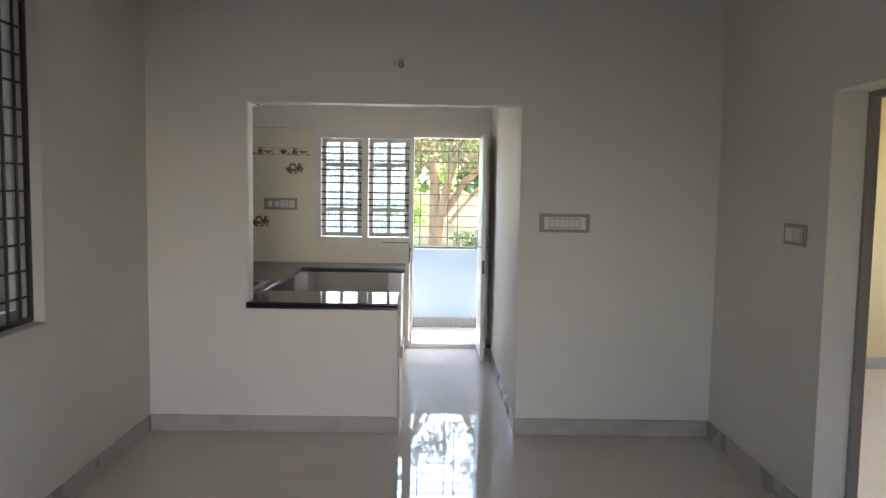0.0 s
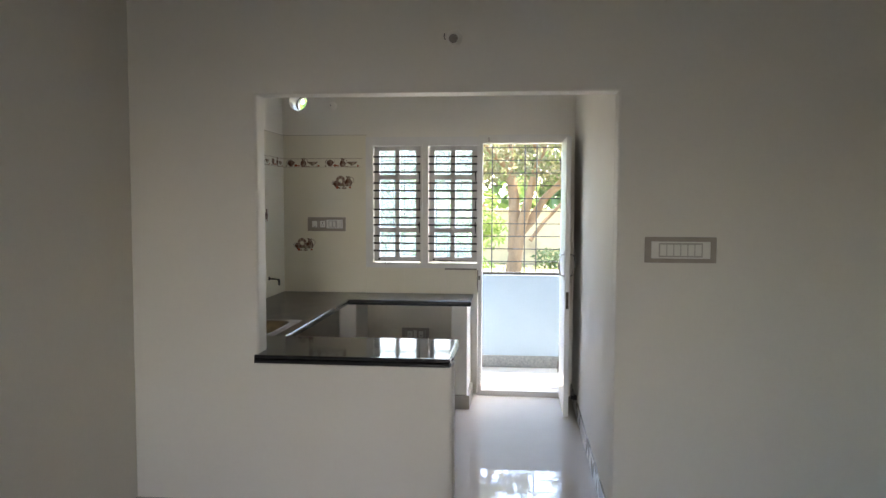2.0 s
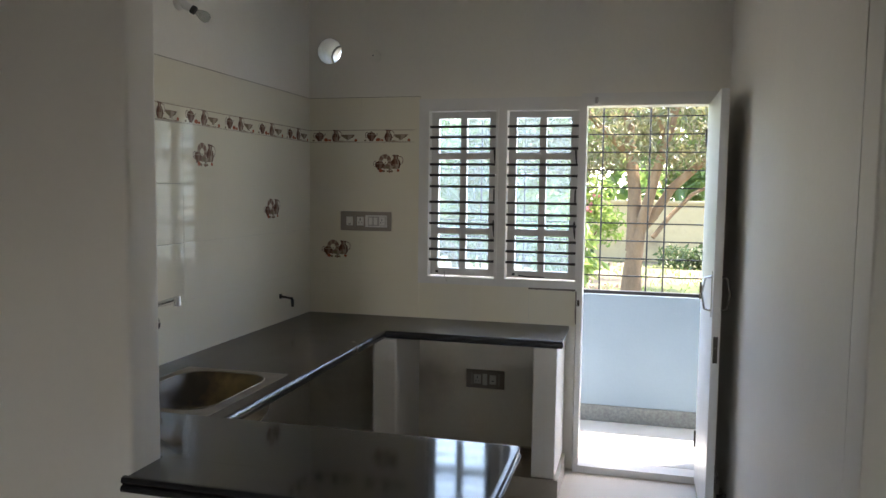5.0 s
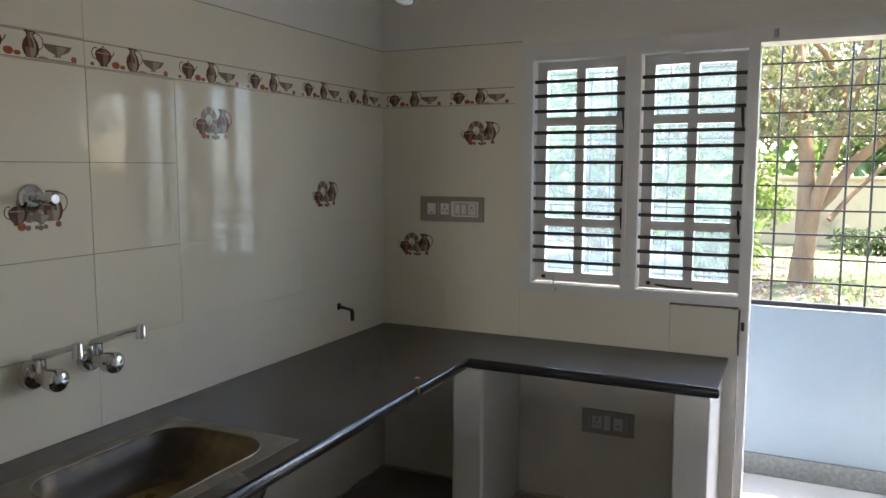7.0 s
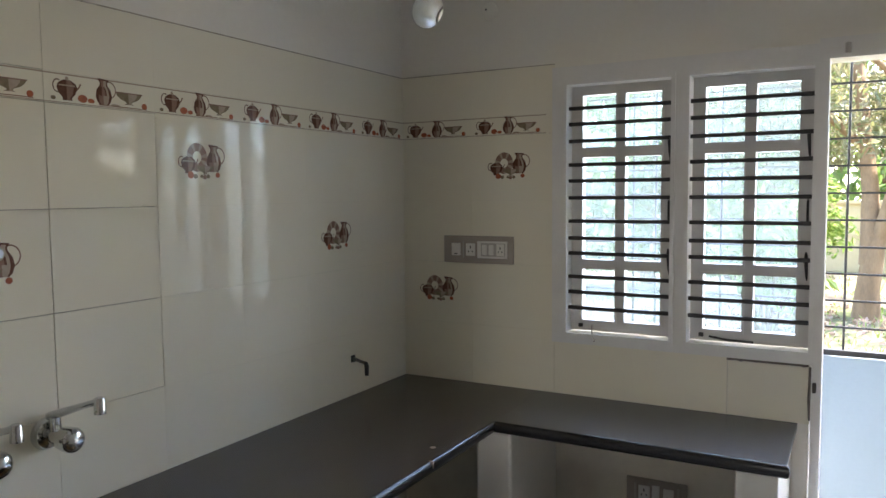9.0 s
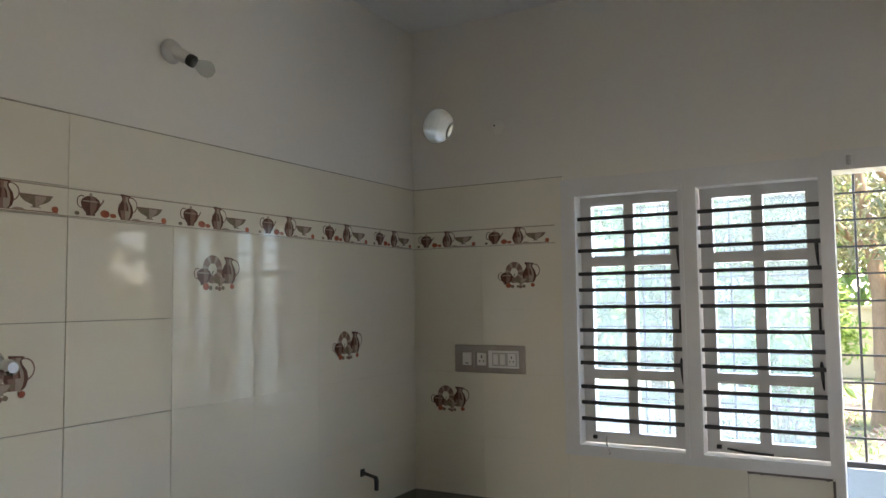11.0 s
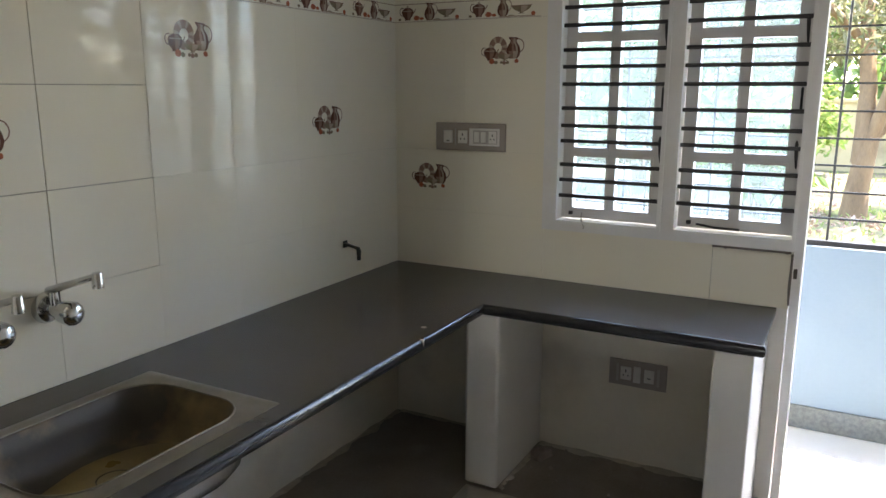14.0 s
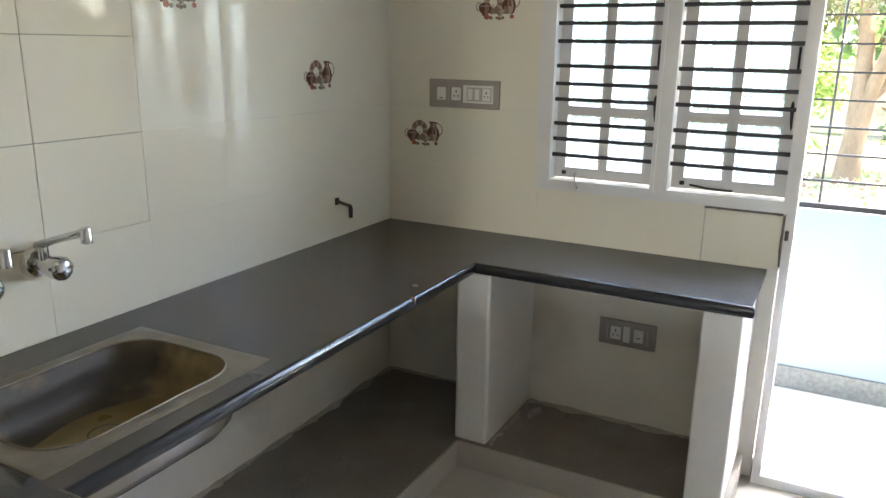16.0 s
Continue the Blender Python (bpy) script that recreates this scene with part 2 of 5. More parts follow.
def glass_mat(name, tint, haze):
    """A thin dusty pane: clear glass with a little diffusing film."""
    m, nt, p = nodes_of(name)
    n, l = nt.nodes, nt.links
    tp = n.new("ShaderNodeBsdfTransparent")
    tp.inputs[0].default_value = (*tint, 1)
    gl = n.new("ShaderNodeBsdfGlossy")
    gl.inputs["Roughness"].default_value = 0.03
    m1 = n.new("ShaderNodeMixShader")
    m1.inputs[0].default_value = 0.05
    l.new(tp.outputs[0], m1.inputs[1])
    l.new(gl.outputs[0], m1.inputs[2])
    tl = n.new("ShaderNodeBsdfTranslucent")
    tl.inputs[0].default_value = (0.74, 0.89, 0.96, 1)
    m2 = n.new("ShaderNodeMixShader")
    m2.inputs[0].default_value = haze
    l.new(m1.outputs[0], m2.inputs[1])
    l.new(tl.outputs[0], m2.inputs[2])
    l.new(m2.outputs[0], n["Material Output"].inputs[0])
    return m


M_BULB = glass_mat("dusty_bulb_glass", (0.90, 0.89, 0.86), 0.22)
M_PANE = glass_mat("dusty_window_glass", (0.74, 0.85, 0.95), 0.055)

# ---- mesh helpers ----
ROOT = {}


def thing(name, loc, label, category, group="", kind=""):
    ob = new(name)
    ob.empty_display_size = 0.05
    ob.location = loc
    ROOT[ob.name] = Vector(loc)
    return tagged(ob, label, category, group, kind)


def smooth(me, angle=40):
    me.polygons.foreach_set("use_smooth", [True] * len(me.polygons))
    me.set_sharp_from_angle(angle=radians(angle))


def part(name, bm, material, parent=None, label="", soft=False):
    """Links a bmesh, drawn in world metres, as one mesh object under a thing or a part."""
    me = bpy.data.meshes.new(name)
    root = ROOT[parent.name] if parent else Vector((0, 0, 0))
    bmesh.ops.translate(bm, verts=bm.verts, vec=-root)
    bmesh.ops.recalc_face_normals(bm, faces=bm.faces)
    bm.to_mesh(me)
    bm.free()
    for m in (material if isinstance(material, (tuple, list)) else (material,)):
        me.materials.append(m)
    if soft:
        smooth(me)
    ob = new(name, me)
    if parent:
        ob.parent = parent
    ROOT[ob.name] = root
    if label:
        ob["label"] = label
    return ob


def box(x0, x1, y0, y1, z0, z1, bevel=0.0, bm=None, seg=2):
    own = bmesh.new()
    m = Matrix.Translation(((x0 + x1) / 2, (y0 + y1) / 2, (z0 + z1) / 2)) @ Matrix.Diagonal((x1 - x0, y1 - y0, z1 - z0, 1))
    bmesh.ops.create_cube(own, size=1, matrix=m)
    if bevel:
        bmesh.ops.bevel(own, geom=own.edges[:], offset=bevel, segments=seg, profile=0.5, affect="EDGES")
    if bm is None:
        return own
    me = bpy.data.meshes.new("tmp")
    own.to_mesh(me)
    own.free()
    bm.from_mesh(me)
    bpy.data.meshes.remove(me)
    return bm


def tube(pts, radii, n=10, bm=None, caps=True):
    """A round, tapered rod along points."""
    bm = bm or bmesh.new()
    pts = [Vector(p) for p in pts]
    if not isinstance(radii, (list, tuple)):
        radii = [radii] * len(pts)
    rings = []
    side = None
    for i, p in enumerate(pts):
        d = (pts[min(i + 1, len(pts) - 1)] - pts[max(i - 1, 0)]).normalized()
        ref = side if side else (Vector((0, 0, 1)) if abs(d.z) < 0.9 else Vector((1, 0, 0)))
        u = (ref - d * ref.dot(d)).normalized()
        side = u
        v = d.cross(u)
        rings.append([bm.verts.new(p + (u * math.cos(a) + v * math.sin(a)) * radii[i]) for a in (2 * math.pi * k / n for k in range(n))])
    for r0, r1 in zip(rings, rings[1:]):
        for k in range(n):
            bm.faces.new((r0[k], r0[(k + 1) % n], r1[(k + 1) % n], r1[k]))
    if caps:
        bm.faces.new(rings[0][::-1])
        bm.faces.new(rings[-1])
    return bm


def lathe(profile, m, n=24, bm=None):
    """Turns (radius, height) pairs about the local z axis of the pose m."""
    bm = bm or bmesh.new()
    rings = []
    for r, h in profile:
        if r < 1e-5:
            rings.append([bm.verts.new(m @ Vector((0, 0, h)))])
        else:
            rings.append([bm.verts.new(m @ Vector((r * math.cos(2 * math.pi * k / n), r * math.sin(2 * math.pi * k / n), h))) for k in range(n)])
    for a, b in zip(rings, rings[1:]):
        for k in range(n):
            q = [a[k % len(a)], a[(k + 1) % len(a)], b[(k + 1) % len(b)], b[k % len(b)]]
            q = [v for i, v in enumerate(q) if v not in q[:i]]
            if len(q) > 2:
                bm.faces.new(q)
    return bm


def slab_with_holes(axis, t0, t1, us, vs, holes):
    """A flat slab between t0 and t1 along the axis, over the range us x vs, with rectangular holes (u0, u1, v0, v1)."""
    bm = bmesh.new()
    ue = sorted({*us, *[h[0] for h in holes], *[h[1] for h in holes]})
    ve = sorted({*vs, *[h[2] for h in holes], *[h[3] for h in holes]})
    ue = [u for u in ue if us[0] <= u <= us[1]]
    ve = [v for v in ve if vs[0] <= v <= vs[1]]
    cache = {}

    def vert(i, j, s):
        if (i, j, s) not in cache:
            t, u, v = (t0, t1)[s], ue[i], ve[j]
            cache[i, j, s] = bm.verts.new({"x": (t, u, v), "y": (u, t, v), "z": (u, v, t)}[axis])
        return cache[i, j, s]

    def solid(i, j):
        if not (0 <= i < len(ue) - 1 and 0 <= j < len(ve) - 1):
            return False
        u, v = (ue[i] + ue[i + 1]) / 2, (ve[j] + ve[j + 1]) / 2
        return not any(h[0] < u < h[1] and h[2] < v < h[3] for h in holes)

    for i in range(len(ue) - 1):
        for j in range(len(ve) - 1):
            if not solid(i, j):
                continue
            for s in (0, 1):
                bm.faces.new([vert(i, j, s), vert(i + 1, j, s), vert(i + 1, j + 1, s), vert(i, j + 1, s)])
            for (di, dj), (p, q) in {(-1, 0): ((i, j), (i, j + 1)), (1, 0): ((i + 1, j), (i + 1, j + 1)),
                                     (0, -1): ((i, j), (i + 1, j)), (0, 1): ((i, j + 1), (i + 1, j + 1))}.items():
                if not solid(i + di, j + dj):
                    bm.faces.new([vert(*p, 0), vert(*q, 0), vert(*q, 1), vert(*p, 1)])
    return bm


def structure(name, bm, material, label, category):
    return tagged(part(name, bm, material), label, category, "", "structure")


# ---- structure ----
TOP = 2.80                      # ceiling height
HL, HR = -1.708, 1.820          # hall side walls
KL, KR = -1.776, 0.588          # kitchen plaster faces
YP0, YP1 = 3.95, 4.075          # partition
YB0, YB1 = 6.538, 6.74          # back wall plaster and outer face
REAR = -3.5
OPL, OPT = -1.085, 2.055         # opening of the partition
PR = -0.152                     # end of the half-height wall under the ledge
CP = 0.828                      # top of the serving ledge

structure("floor", box(-1.95, 5.4, REAR - 0.2, YB1 - 0.14, -0.15, 0.0), M_FLOOR, "polished cream floor tiles mirroring the daylight", "floor")
# the unseen overhang past the back wall is added to keep sun off the threshold
structure("ceiling", box(-2.0, 5.5, REAR - 0.2, 7.42, TOP, TOP + 0.15), M_CEIL, "plain white painted ceiling slab", "ceiling")
structure("wall_hall_left", slab_with_holes("x", HL - 0.24, HL, (REAR, YP0), (0, TOP), [(1.45, 2.706, 0.914, 2.43)]), M_PAINT, "cream painted hall wall with a window opening", "wall")
structure("wall_hall_right", slab_with_holes("x", HR, HR + 0.20, (REAR, YP0 + 2.6), (0, TOP), [(1.52, 2.636, -0.01, 2.005)]), M_PAINT, "cream painted hall wall with a doorway", "wall")
# the rear opening is out of view, assumed for the rear lamp's daylight
structure("wall_hall_rear", slab_with_holes("y", REAR - 0.15, REAR, (HL - 0.24, HR + 0.2), (0, TOP), [(-0.65, 0.45, 0.7, 2.0)]), M_PAINT, "cream painted hall wall with a window opening", "wall")
pw = slab_with_holes("y", YP0, YP1, (HL - 0.24, HR), (0, TOP), [(OPL, KR, CP - 0.04, OPT), (PR, KR, -0.01, OPT)])
# plaster edges of the opening are rounded off
arris = [ed for ed in pw.edges if len(ed.link_faces) == 2 and abs(ed.link_faces[0].normal.dot(ed.link_faces[1].normal)) < 0.1
         and abs(ed.verts[0].co.y - ed.verts[1].co.y) < 1e-5 and all(OPL - 0.01 < v.co.x < KR + 0.01 and 0.78 < v.co.z + (0.8 if v.co.x > -0.2 else 0) and v.co.z < OPT + 0.01 for v in ed.verts)]
bmesh.ops.bevel(pw, geom=arris, offset=0.014, segments=4, profile=0.5, affect="EDGES")
structure("wall_partition", pw, M_PAINT, "cream partition wall with a serving opening and passage", "wall")
structure("wall_kitchen_left", box(KL - 0.2, KL, YP1, YB1, 0, TOP), M_PAINT_W, "white painted kitchen wall above the tiles", "wall")
structure("wall_kitchen_right", box(KR, KR + 0.12, YP1, YB1, 0, TOP), M_PAINT, "cream painted kitchen wall beside the door", "wall")

# back wall: window, door and round vent hole
VX, VZ, VR = -1.646, 2.368, 0.079
bw = slab_with_holes("y", YB0, YB1, (KL - 0.2, HR), (0, TOP), [(-1.065, -0.16, 1.034, 2.066), (-0.175, 0.53, -0.01, 2.066), (VX - 0.1, VX + 0.1, VZ - 0.1, VZ + 0.1)])
N = 32
for yy in (YB0, YB1):
    ring, sq = [], []
    for k in range(N):
        a = 2 * math.pi * (k + 0.5) / N
        c_, s_ = math.cos(a), math.sin(a)
        f = 0.1 / max(abs(c_), abs(s_))
        ring.append(bw.verts.new((VX + VR * c_, yy, VZ + VR * s_)))
        sq.append(bw.verts.new((VX + f * c_, yy, VZ + f * s_)))
    for k in range(N):
        bw.faces.new((ring[k], ring[(k + 1) % N], sq[(k + 1) % N], sq[k]))
    corners = {(sx, sz): bw.verts.new((VX + 0.1 * sx, yy, VZ + 0.1 * sz)) for sx in (-1, 1) for sz in (-1, 1)}
    for (sx, sz), v in corners.items():
        k = min(range(N), key=lambda i: (sq[i].co - v.co).length + (sq[(i + 1) % N].co - v.co).length)
        bw.faces.new((sq[k], sq[(k + 1) % N], v))
structure("wall_kitchen_back", bw, M_PAINT_W, "white painted kitchen wall with window, door and vent hole", "wall")

pipe = thing("vent_pipe", (VX, YB0 + 0.1, VZ - VR), "off-white plastic vent pipe set through the kitchen wall", "vent pipe")
PM = pose(VX, YB0 - 0.001, VZ, -90)
part("sleeve", lathe([(VR - 0.006, 0.004), (VR - 0.004, 0), (VR, 0.002), (VR, 0.30), (VR - 0.006, 0.30), (VR - 0.006, 0.004)], PM, 36), M_PIPE, pipe, soft=True)
part("inner_ring", lathe([(VR - 0.007, 0.20), (VR - 0.018, 0.20), (VR - 0.018, 0.215), (VR - 0.007, 0.215)], PM, 36), M_GPLASTIC, pipe, soft=True)

# side room behind the hall's doorway
structure("wall_side_far", box(HR + 0.20, 5.55, 5.87, 6.02, 0, TOP), M_YELLOW, "yellow painted wall of the side room", "wall")
# window out of view, added as the opening for side_daylight
structure("wall_side_east", slab_with_holes("x", 5.4, 5.55, (REAR, 5.87), (0, TOP), [(2.8, 4.4, 0.9, 2.2)]), M_YELLOW, "yellow painted wall of the side room with an assumed unseen window", "wall")
structure("wall_side_near", box(HR + 0.20, 5.4, REAR - 0.15, REAR, 0, TOP), M_YELLOW, "yellow painted wall of the side room", "wall")
structure("baseboard_side", box(HR + 0.202, 5.398, 5.858, 5.869, 0, 0.104), M_SKIRT, "brown skirting tile in the side room", "baseboard")

# skirting tiles
SK = 0.104


def skirting(name, x0, x1, y0, y1, material=M_SKIRT, h=SK, label="grey-beige skirting tile along the wall foot"):
    return structure(name, box(x0, x1, y0, y1, 0, h, 0.002), material, label, "baseboard")


skirting("baseboard_1", HL, PR, YP0 - 0.010, YP0)
skirting("baseboard_2", KR + 0.0, HR - 0.010, YP0 - 0.010, YP0)
skirting("baseboard_3", HL, HL + 0.010, REAR, YP0 - 0.010)
skirting("baseboard_4", HR - 0.010, HR, 2.636, YP0)
skirting("baseboard_5", HR - 0.010, HR, REAR, 1.52)
skirting("baseboard_6", KR - 0.010, KR, YP0 - 0.010, YB0)
skirting("baseboard_7", PR, PR + 0.010, YP0 - 0.010, YP1)

# hall doorway frame in the thick reveal
hd = tagged(part("door_1", slab_with_holes("x", HR + 0.150, HR + 0.198, (1.522, 2.634), (0.0, 2.003), [(1.56, 2.612, -0.01, 1.975)]), M_DOORIN), "brown painted door frame set in the hall doorway", "door frame", "", "structure")

# hall window with closed shutters behind an iron grille
hw = thing("window_1", (HL - 0.24, 2.1, 0.914), "closed hall window behind a black iron grille", "window", "", "structure")
part("frame", slab_with_holes("x", HL - 0.17, HL - 0.10, (1.452, 2.704), (0.916, 2.428), [(1.51, 2.055, 0.975, 2.37), (2.105, 2.646, 0.975, 2.37)]), M_FRAME, hw)
for y0 in (1.515, 2.11):
    sh = part("shutter", slab_with_holes("x", HL - 0.15, HL - 0.12, (y0, y0 + 0.53), (0.98, 2.365), [(y0 + 0.07, y0 + 0.46, 1.06, 2.285)]), M_SHUTTER, hw)
    part("panel", box(HL - 0.14, HL - 0.13, y0 + 0.07, y0 + 0.46, 1.06, 2.285), M_SHUTTER, sh)
gr = part("grille_frame", slab_with_holes("x", HL - 0.068, HL - 0.050, (1.453, 2.703), (0.918, 2.426), [(1.476, 2.680, 0.940, 2.404)]), M_DARKMETAL, hw)
for k in range(12):
    z = 1.034 + k * 0.1187
    part("grille_bar", box(HL - 0.066, HL - 0.058, 1.476, 2.680, z - 0.005, z + 0.005), M_DARKMETAL, gr)
for k, y in enumerate((1.58, 1.78, 1.98, 2.18, 2.38, 2.50, 2.600)):
    part("grille_bar", box(HL - 0.058, HL - 0.050, y - 0.008, y + 0.008, 0.940, 2.404), M_DARKMETAL, gr)
structure("window_sill", box(HL - 0.10, HL + 0.012, 1.45, 2.706, 0.902, 0.9135, 0.002), M_PAINT, "cream plaster sill under the hall window", "sill")

# ---- balcony ----
PY = 7.35
structure("balcony_floor", box(-3.2, 3.2, YB1 - 0.14, PY + 0.12, -0.15, 0.045), M_BALC, "pale sunlit balcony floor", "floor")
structure("parapet_wall", box(-3.2, 3.2, PY, PY + 0.12, 0.045, 0.895, 0.004), M_BLUE, "pale blue-grey painted balcony parapet", "wall")
structure("balcony_skirting", box(-3.2, 3.2, PY - 0.012, PY, 0.046, 0.155, 0.002), M_SPECK, "speckled grey granite skirting along the parapet", "baseboard")
grille = thing("balcony_grille", (0, PY + 0.03, 0.896), "black iron bar grille standing on the parapet", "grille")
part("bottom_rail", box(-2.9, 2.9, PY + 0.012, PY + 0.05, 0.8955, 0.918), M_DARKMETAL, grille)
for k in range(15):
    z = 1.016 + 0.1148 * k
    part("bar", box(-2.9, 2.9, PY + 0.026, PY + 0.035, z - 0.0042, z + 0.0042), M_DARKMETAL, grille)
for k in range(-7, 7):
    for x in (0.206, 0.312):
        xx = x + 0.402 * k
        part("upright", tube([(xx, PY + 0.042, 0.90), (xx, PY + 0.042, 2.70)], 0.0055, 8), M_DARKMETAL, grille)

# ---- window and door unit in the back wall ----
FY0, FY1 = 6.502, 6.602
LX0, LX1 = -0.168, -0.138       # shared post between window and door
win = thing("window_2", (-0.66, FY0 + 0.05, 1.022), "white two-shutter kitchen window with black horizontal bars", "window", "", "structure")
fr = part("window_frame", slab_with_holes("y", FY0, FY1, (-1.080, LX0), (1.024, 2.074), [(-1.020, -0.634, 1.066, 2.0045), (-0.572, -0.180, 1.066, 2.0045)]), M_FRAME, win, "white painted wooden frame")
# raised moulding round each light
for x0, x1 in ((-1.020, -0.634), (-0.572, -0.180)):
    part("moulding", slab_with_holes("y", FY0 - 0.008, FY0, (x0 - 0.014, min(x1 + 0.014, LX0)), (1.052, 2.019), [(x0, x1, 1.066, 2.0045)]), M_FRAME, fr)
BARS = (1.919, 1.860, 1.796, 1.707, 1.646, 1.582, 1.493, 1.428, 1.370, 1.280, 1.221, 1.160)
for x0, x1 in ((-1.020, -0.634), (-0.572, -0.180)):
    w = x1 - x0
    ca, cb = x0 + 0.047, x0 + w / 2 - 0.019
    cc, cd = x0 + w / 2 + 0.018, x1 - 0.043
    rows = ((1.112, 1.310), (1.346, 1.735), (1.772, 1.967))
    holes = [(a, b, r0, r1) for r0, r1 in rows for a, b in ((ca, cb), (cc, cd))]
    sh = part("shutter", slab_with_holes("y", 6.550, 6.584, (x0 + 0.003, x1 - 0.003), (1.070, 2.003), holes), M_SHUTTER, win, "white glazed wooden shutter, closed")
    for a, b, r0, r1 in holes:
        pane = part("pane", box(a - 0.003, b + 0.003, 6.565, 6.569, r0 - 0.003, r1 + 0.003), M_PANE, sh, "dusty clear glass pane")
        pane.visible_shadow = False
        bead = part("bead", slab_with_holes("y", 6.544, 6.5498, (a - 0.007, b + 0.007), (r0 - 0.007, r1 + 0.007), [(a, b, r0, r1)]), M_SHUTTER, sh)
    for z in BARS:
        part("security_bar", box(x0 - 0.002, x1 + 0.002, 6.520, 6.534, z - 0.007, z + 0.007, 0.002, seg=1), M_DARKMETAL, win)
    # stay and stop at the foot of the shutter, latches on its closing edge
    part("stop", box(x0 + 0.035, x0 + 0.051, 6.537, 6.5495, 1.084, 1.098, 0.002), M_BLACK, sh)
    hx = x0 + 0.085 if x0 < -1 else x0 + 0.07
    if x0 < -1:
        part("hook", tube([(hx, 6.552, 1.092), (hx + 0.004, 6.535, 1.080), (hx + 0.012, 6.512, 1.070), (hx + 0.020, 6.496, 1.060), (hx + 0.030, 6.492, 1.046), (hx + 0.026, 6.492, 1.040)], 0.0028, 6), M_CHROME, win)
    else:
        part("stay", tube([(hx, 6.545, 1.086), (hx + 0.06, 6.535, 1.080), (hx + 0.15, 6.528, 1.079)], 0.004, 6), M_DARKMETAL, win)
    for zc in (1.755, 1.345):
        part("latch", tube([(x1 - 0.016, 6.556, zc + 0.055), (x1 - 0.016, 6.546, zc + 0.03), (x1 - 0.014, 6.546, zc - 0.01), (x1 - 0.012, 6.552, zc - 0.045)], [0.004, 0.006, 0.005, 0.003], 6), M_DARKMETAL, sh)
    part("pull_handle", tube([(x1 - 0.014, 6.560, 1.572), (x1 - 0.014, 6.541, 1.568), (x1 - 0.014, 6.541, 1.502), (x1 - 0.014, 6.560, 1.498)], 0.0045, 6), M_DARKMETAL, sh)

door = thing("door_2", (0.13, FY0 + 0.05, 0), "white kitchen door standing open against the wall", "door", "", "structure")
DX0, DX1, DT = -0.138, 0.488, 2.021
df = part("door_frame", slab_with_holes("y", FY0 - 0.006, FY1, (LX0, 0.542), (0.0, 2.088), [(DX0, DX1, 0.042, DT)]), M_FRAME, door, "white painted wooden door frame with threshold")
part("rebate", slab_with_holes("y", FY0 - 0.016, FY0 - 0.006, (DX0 - 0.012, DX1 + 0.02), (0.030, DT + 0.014), [(DX0, DX1, 0.042, DT)]), M_FRAME, df)
part("head_bolt_keeper", tube([(-0.087, FY0 - 0.028, 2.032), (-0.087, FY0 - 0.028, 2.064)], 0.009, 8), M_GPLASTIC, df, "small grey bolt keeper")
part("strike_plate", box(LX0 + 0.004, LX1 - 0.014, FY0 - 0.020, FY0 - 0.0065, 0.935, 0.968, 0.002), M_STEEL, df)

# leaf, swung inwards by almost a right angle
LEAF0, LEAF1 = 5.868, 6.490
lx0, lx1 = 0.480, 0.516
leaf = part("door_leaf", box(lx0, lx1, LEAF0, LEAF1, 0.022, 2.020, 0.003), M_WOODP, door, "white painted flush door leaf")
for y in (LEAF0 + 0.062,):
    for s, xb in ((-1, lx0), (1, lx1)):
        pts = [(xb, y, 1.185), (xb + s * 0.030, y, 1.178), (xb + s * 0.044, y, 1.105), (xb + s * 0.030, y, 1.035), (xb, y, 1.028)]
        part("door_handle", tube(pts, 0.0055, 8), M_CHROME, leaf, "bent chrome pull handle", soft=True)
        part("handle_plate", box(min(xb, xb + s * 0.003), max(xb, xb + s * 0.003), y - 0.016, y + 0.016, 1.0, 1.21, 0.001), M_GPLASTIC, leaf)
part("lock_bolt", tube([(0.498, LEAF0 - 0.016, 0.865), (0.498, LEAF0, 0.865)], 0.006, 8), M_STEEL, leaf)
part("lock_plate", box(0.488, 0.508, LEAF0 - 0.003, LEAF0, 0.80, 0.92), M_STEEL, leaf)
for z in (0.25, 1.05, 1.85):
    part("hinge", tube([(lx0 - 0.004, LEAF1 + 0.004, z - 0.045), (lx0 - 0.004, LEAF1 + 0.004, z + 0.045)], 0.006, 8), M_STEEL, leaf)
stop = thing("door_stop", (KR - 0.03, 6.02, 0.10), "black rubber door stop screwed to the wall", "door stop")
part("buffer", lathe([(0.0, 0.0), (0.020, 0.0), (0.020, 0.018), (0.014, 0.024), (0.014, 0.042), (0.0, 0.044)], pose(KR - 0.0005, 6.02, 0.125, 0, -90, 0), 16), M_BLACK, stop, soft=True)

# ---- counter ----
CT = 0.815
XF, YF = -1.124, 6.070          # front edges
PEN = 4.432                      # kitchen edge of the peninsula
TH = 0.020
WX = -0.196                     # free end of the back run


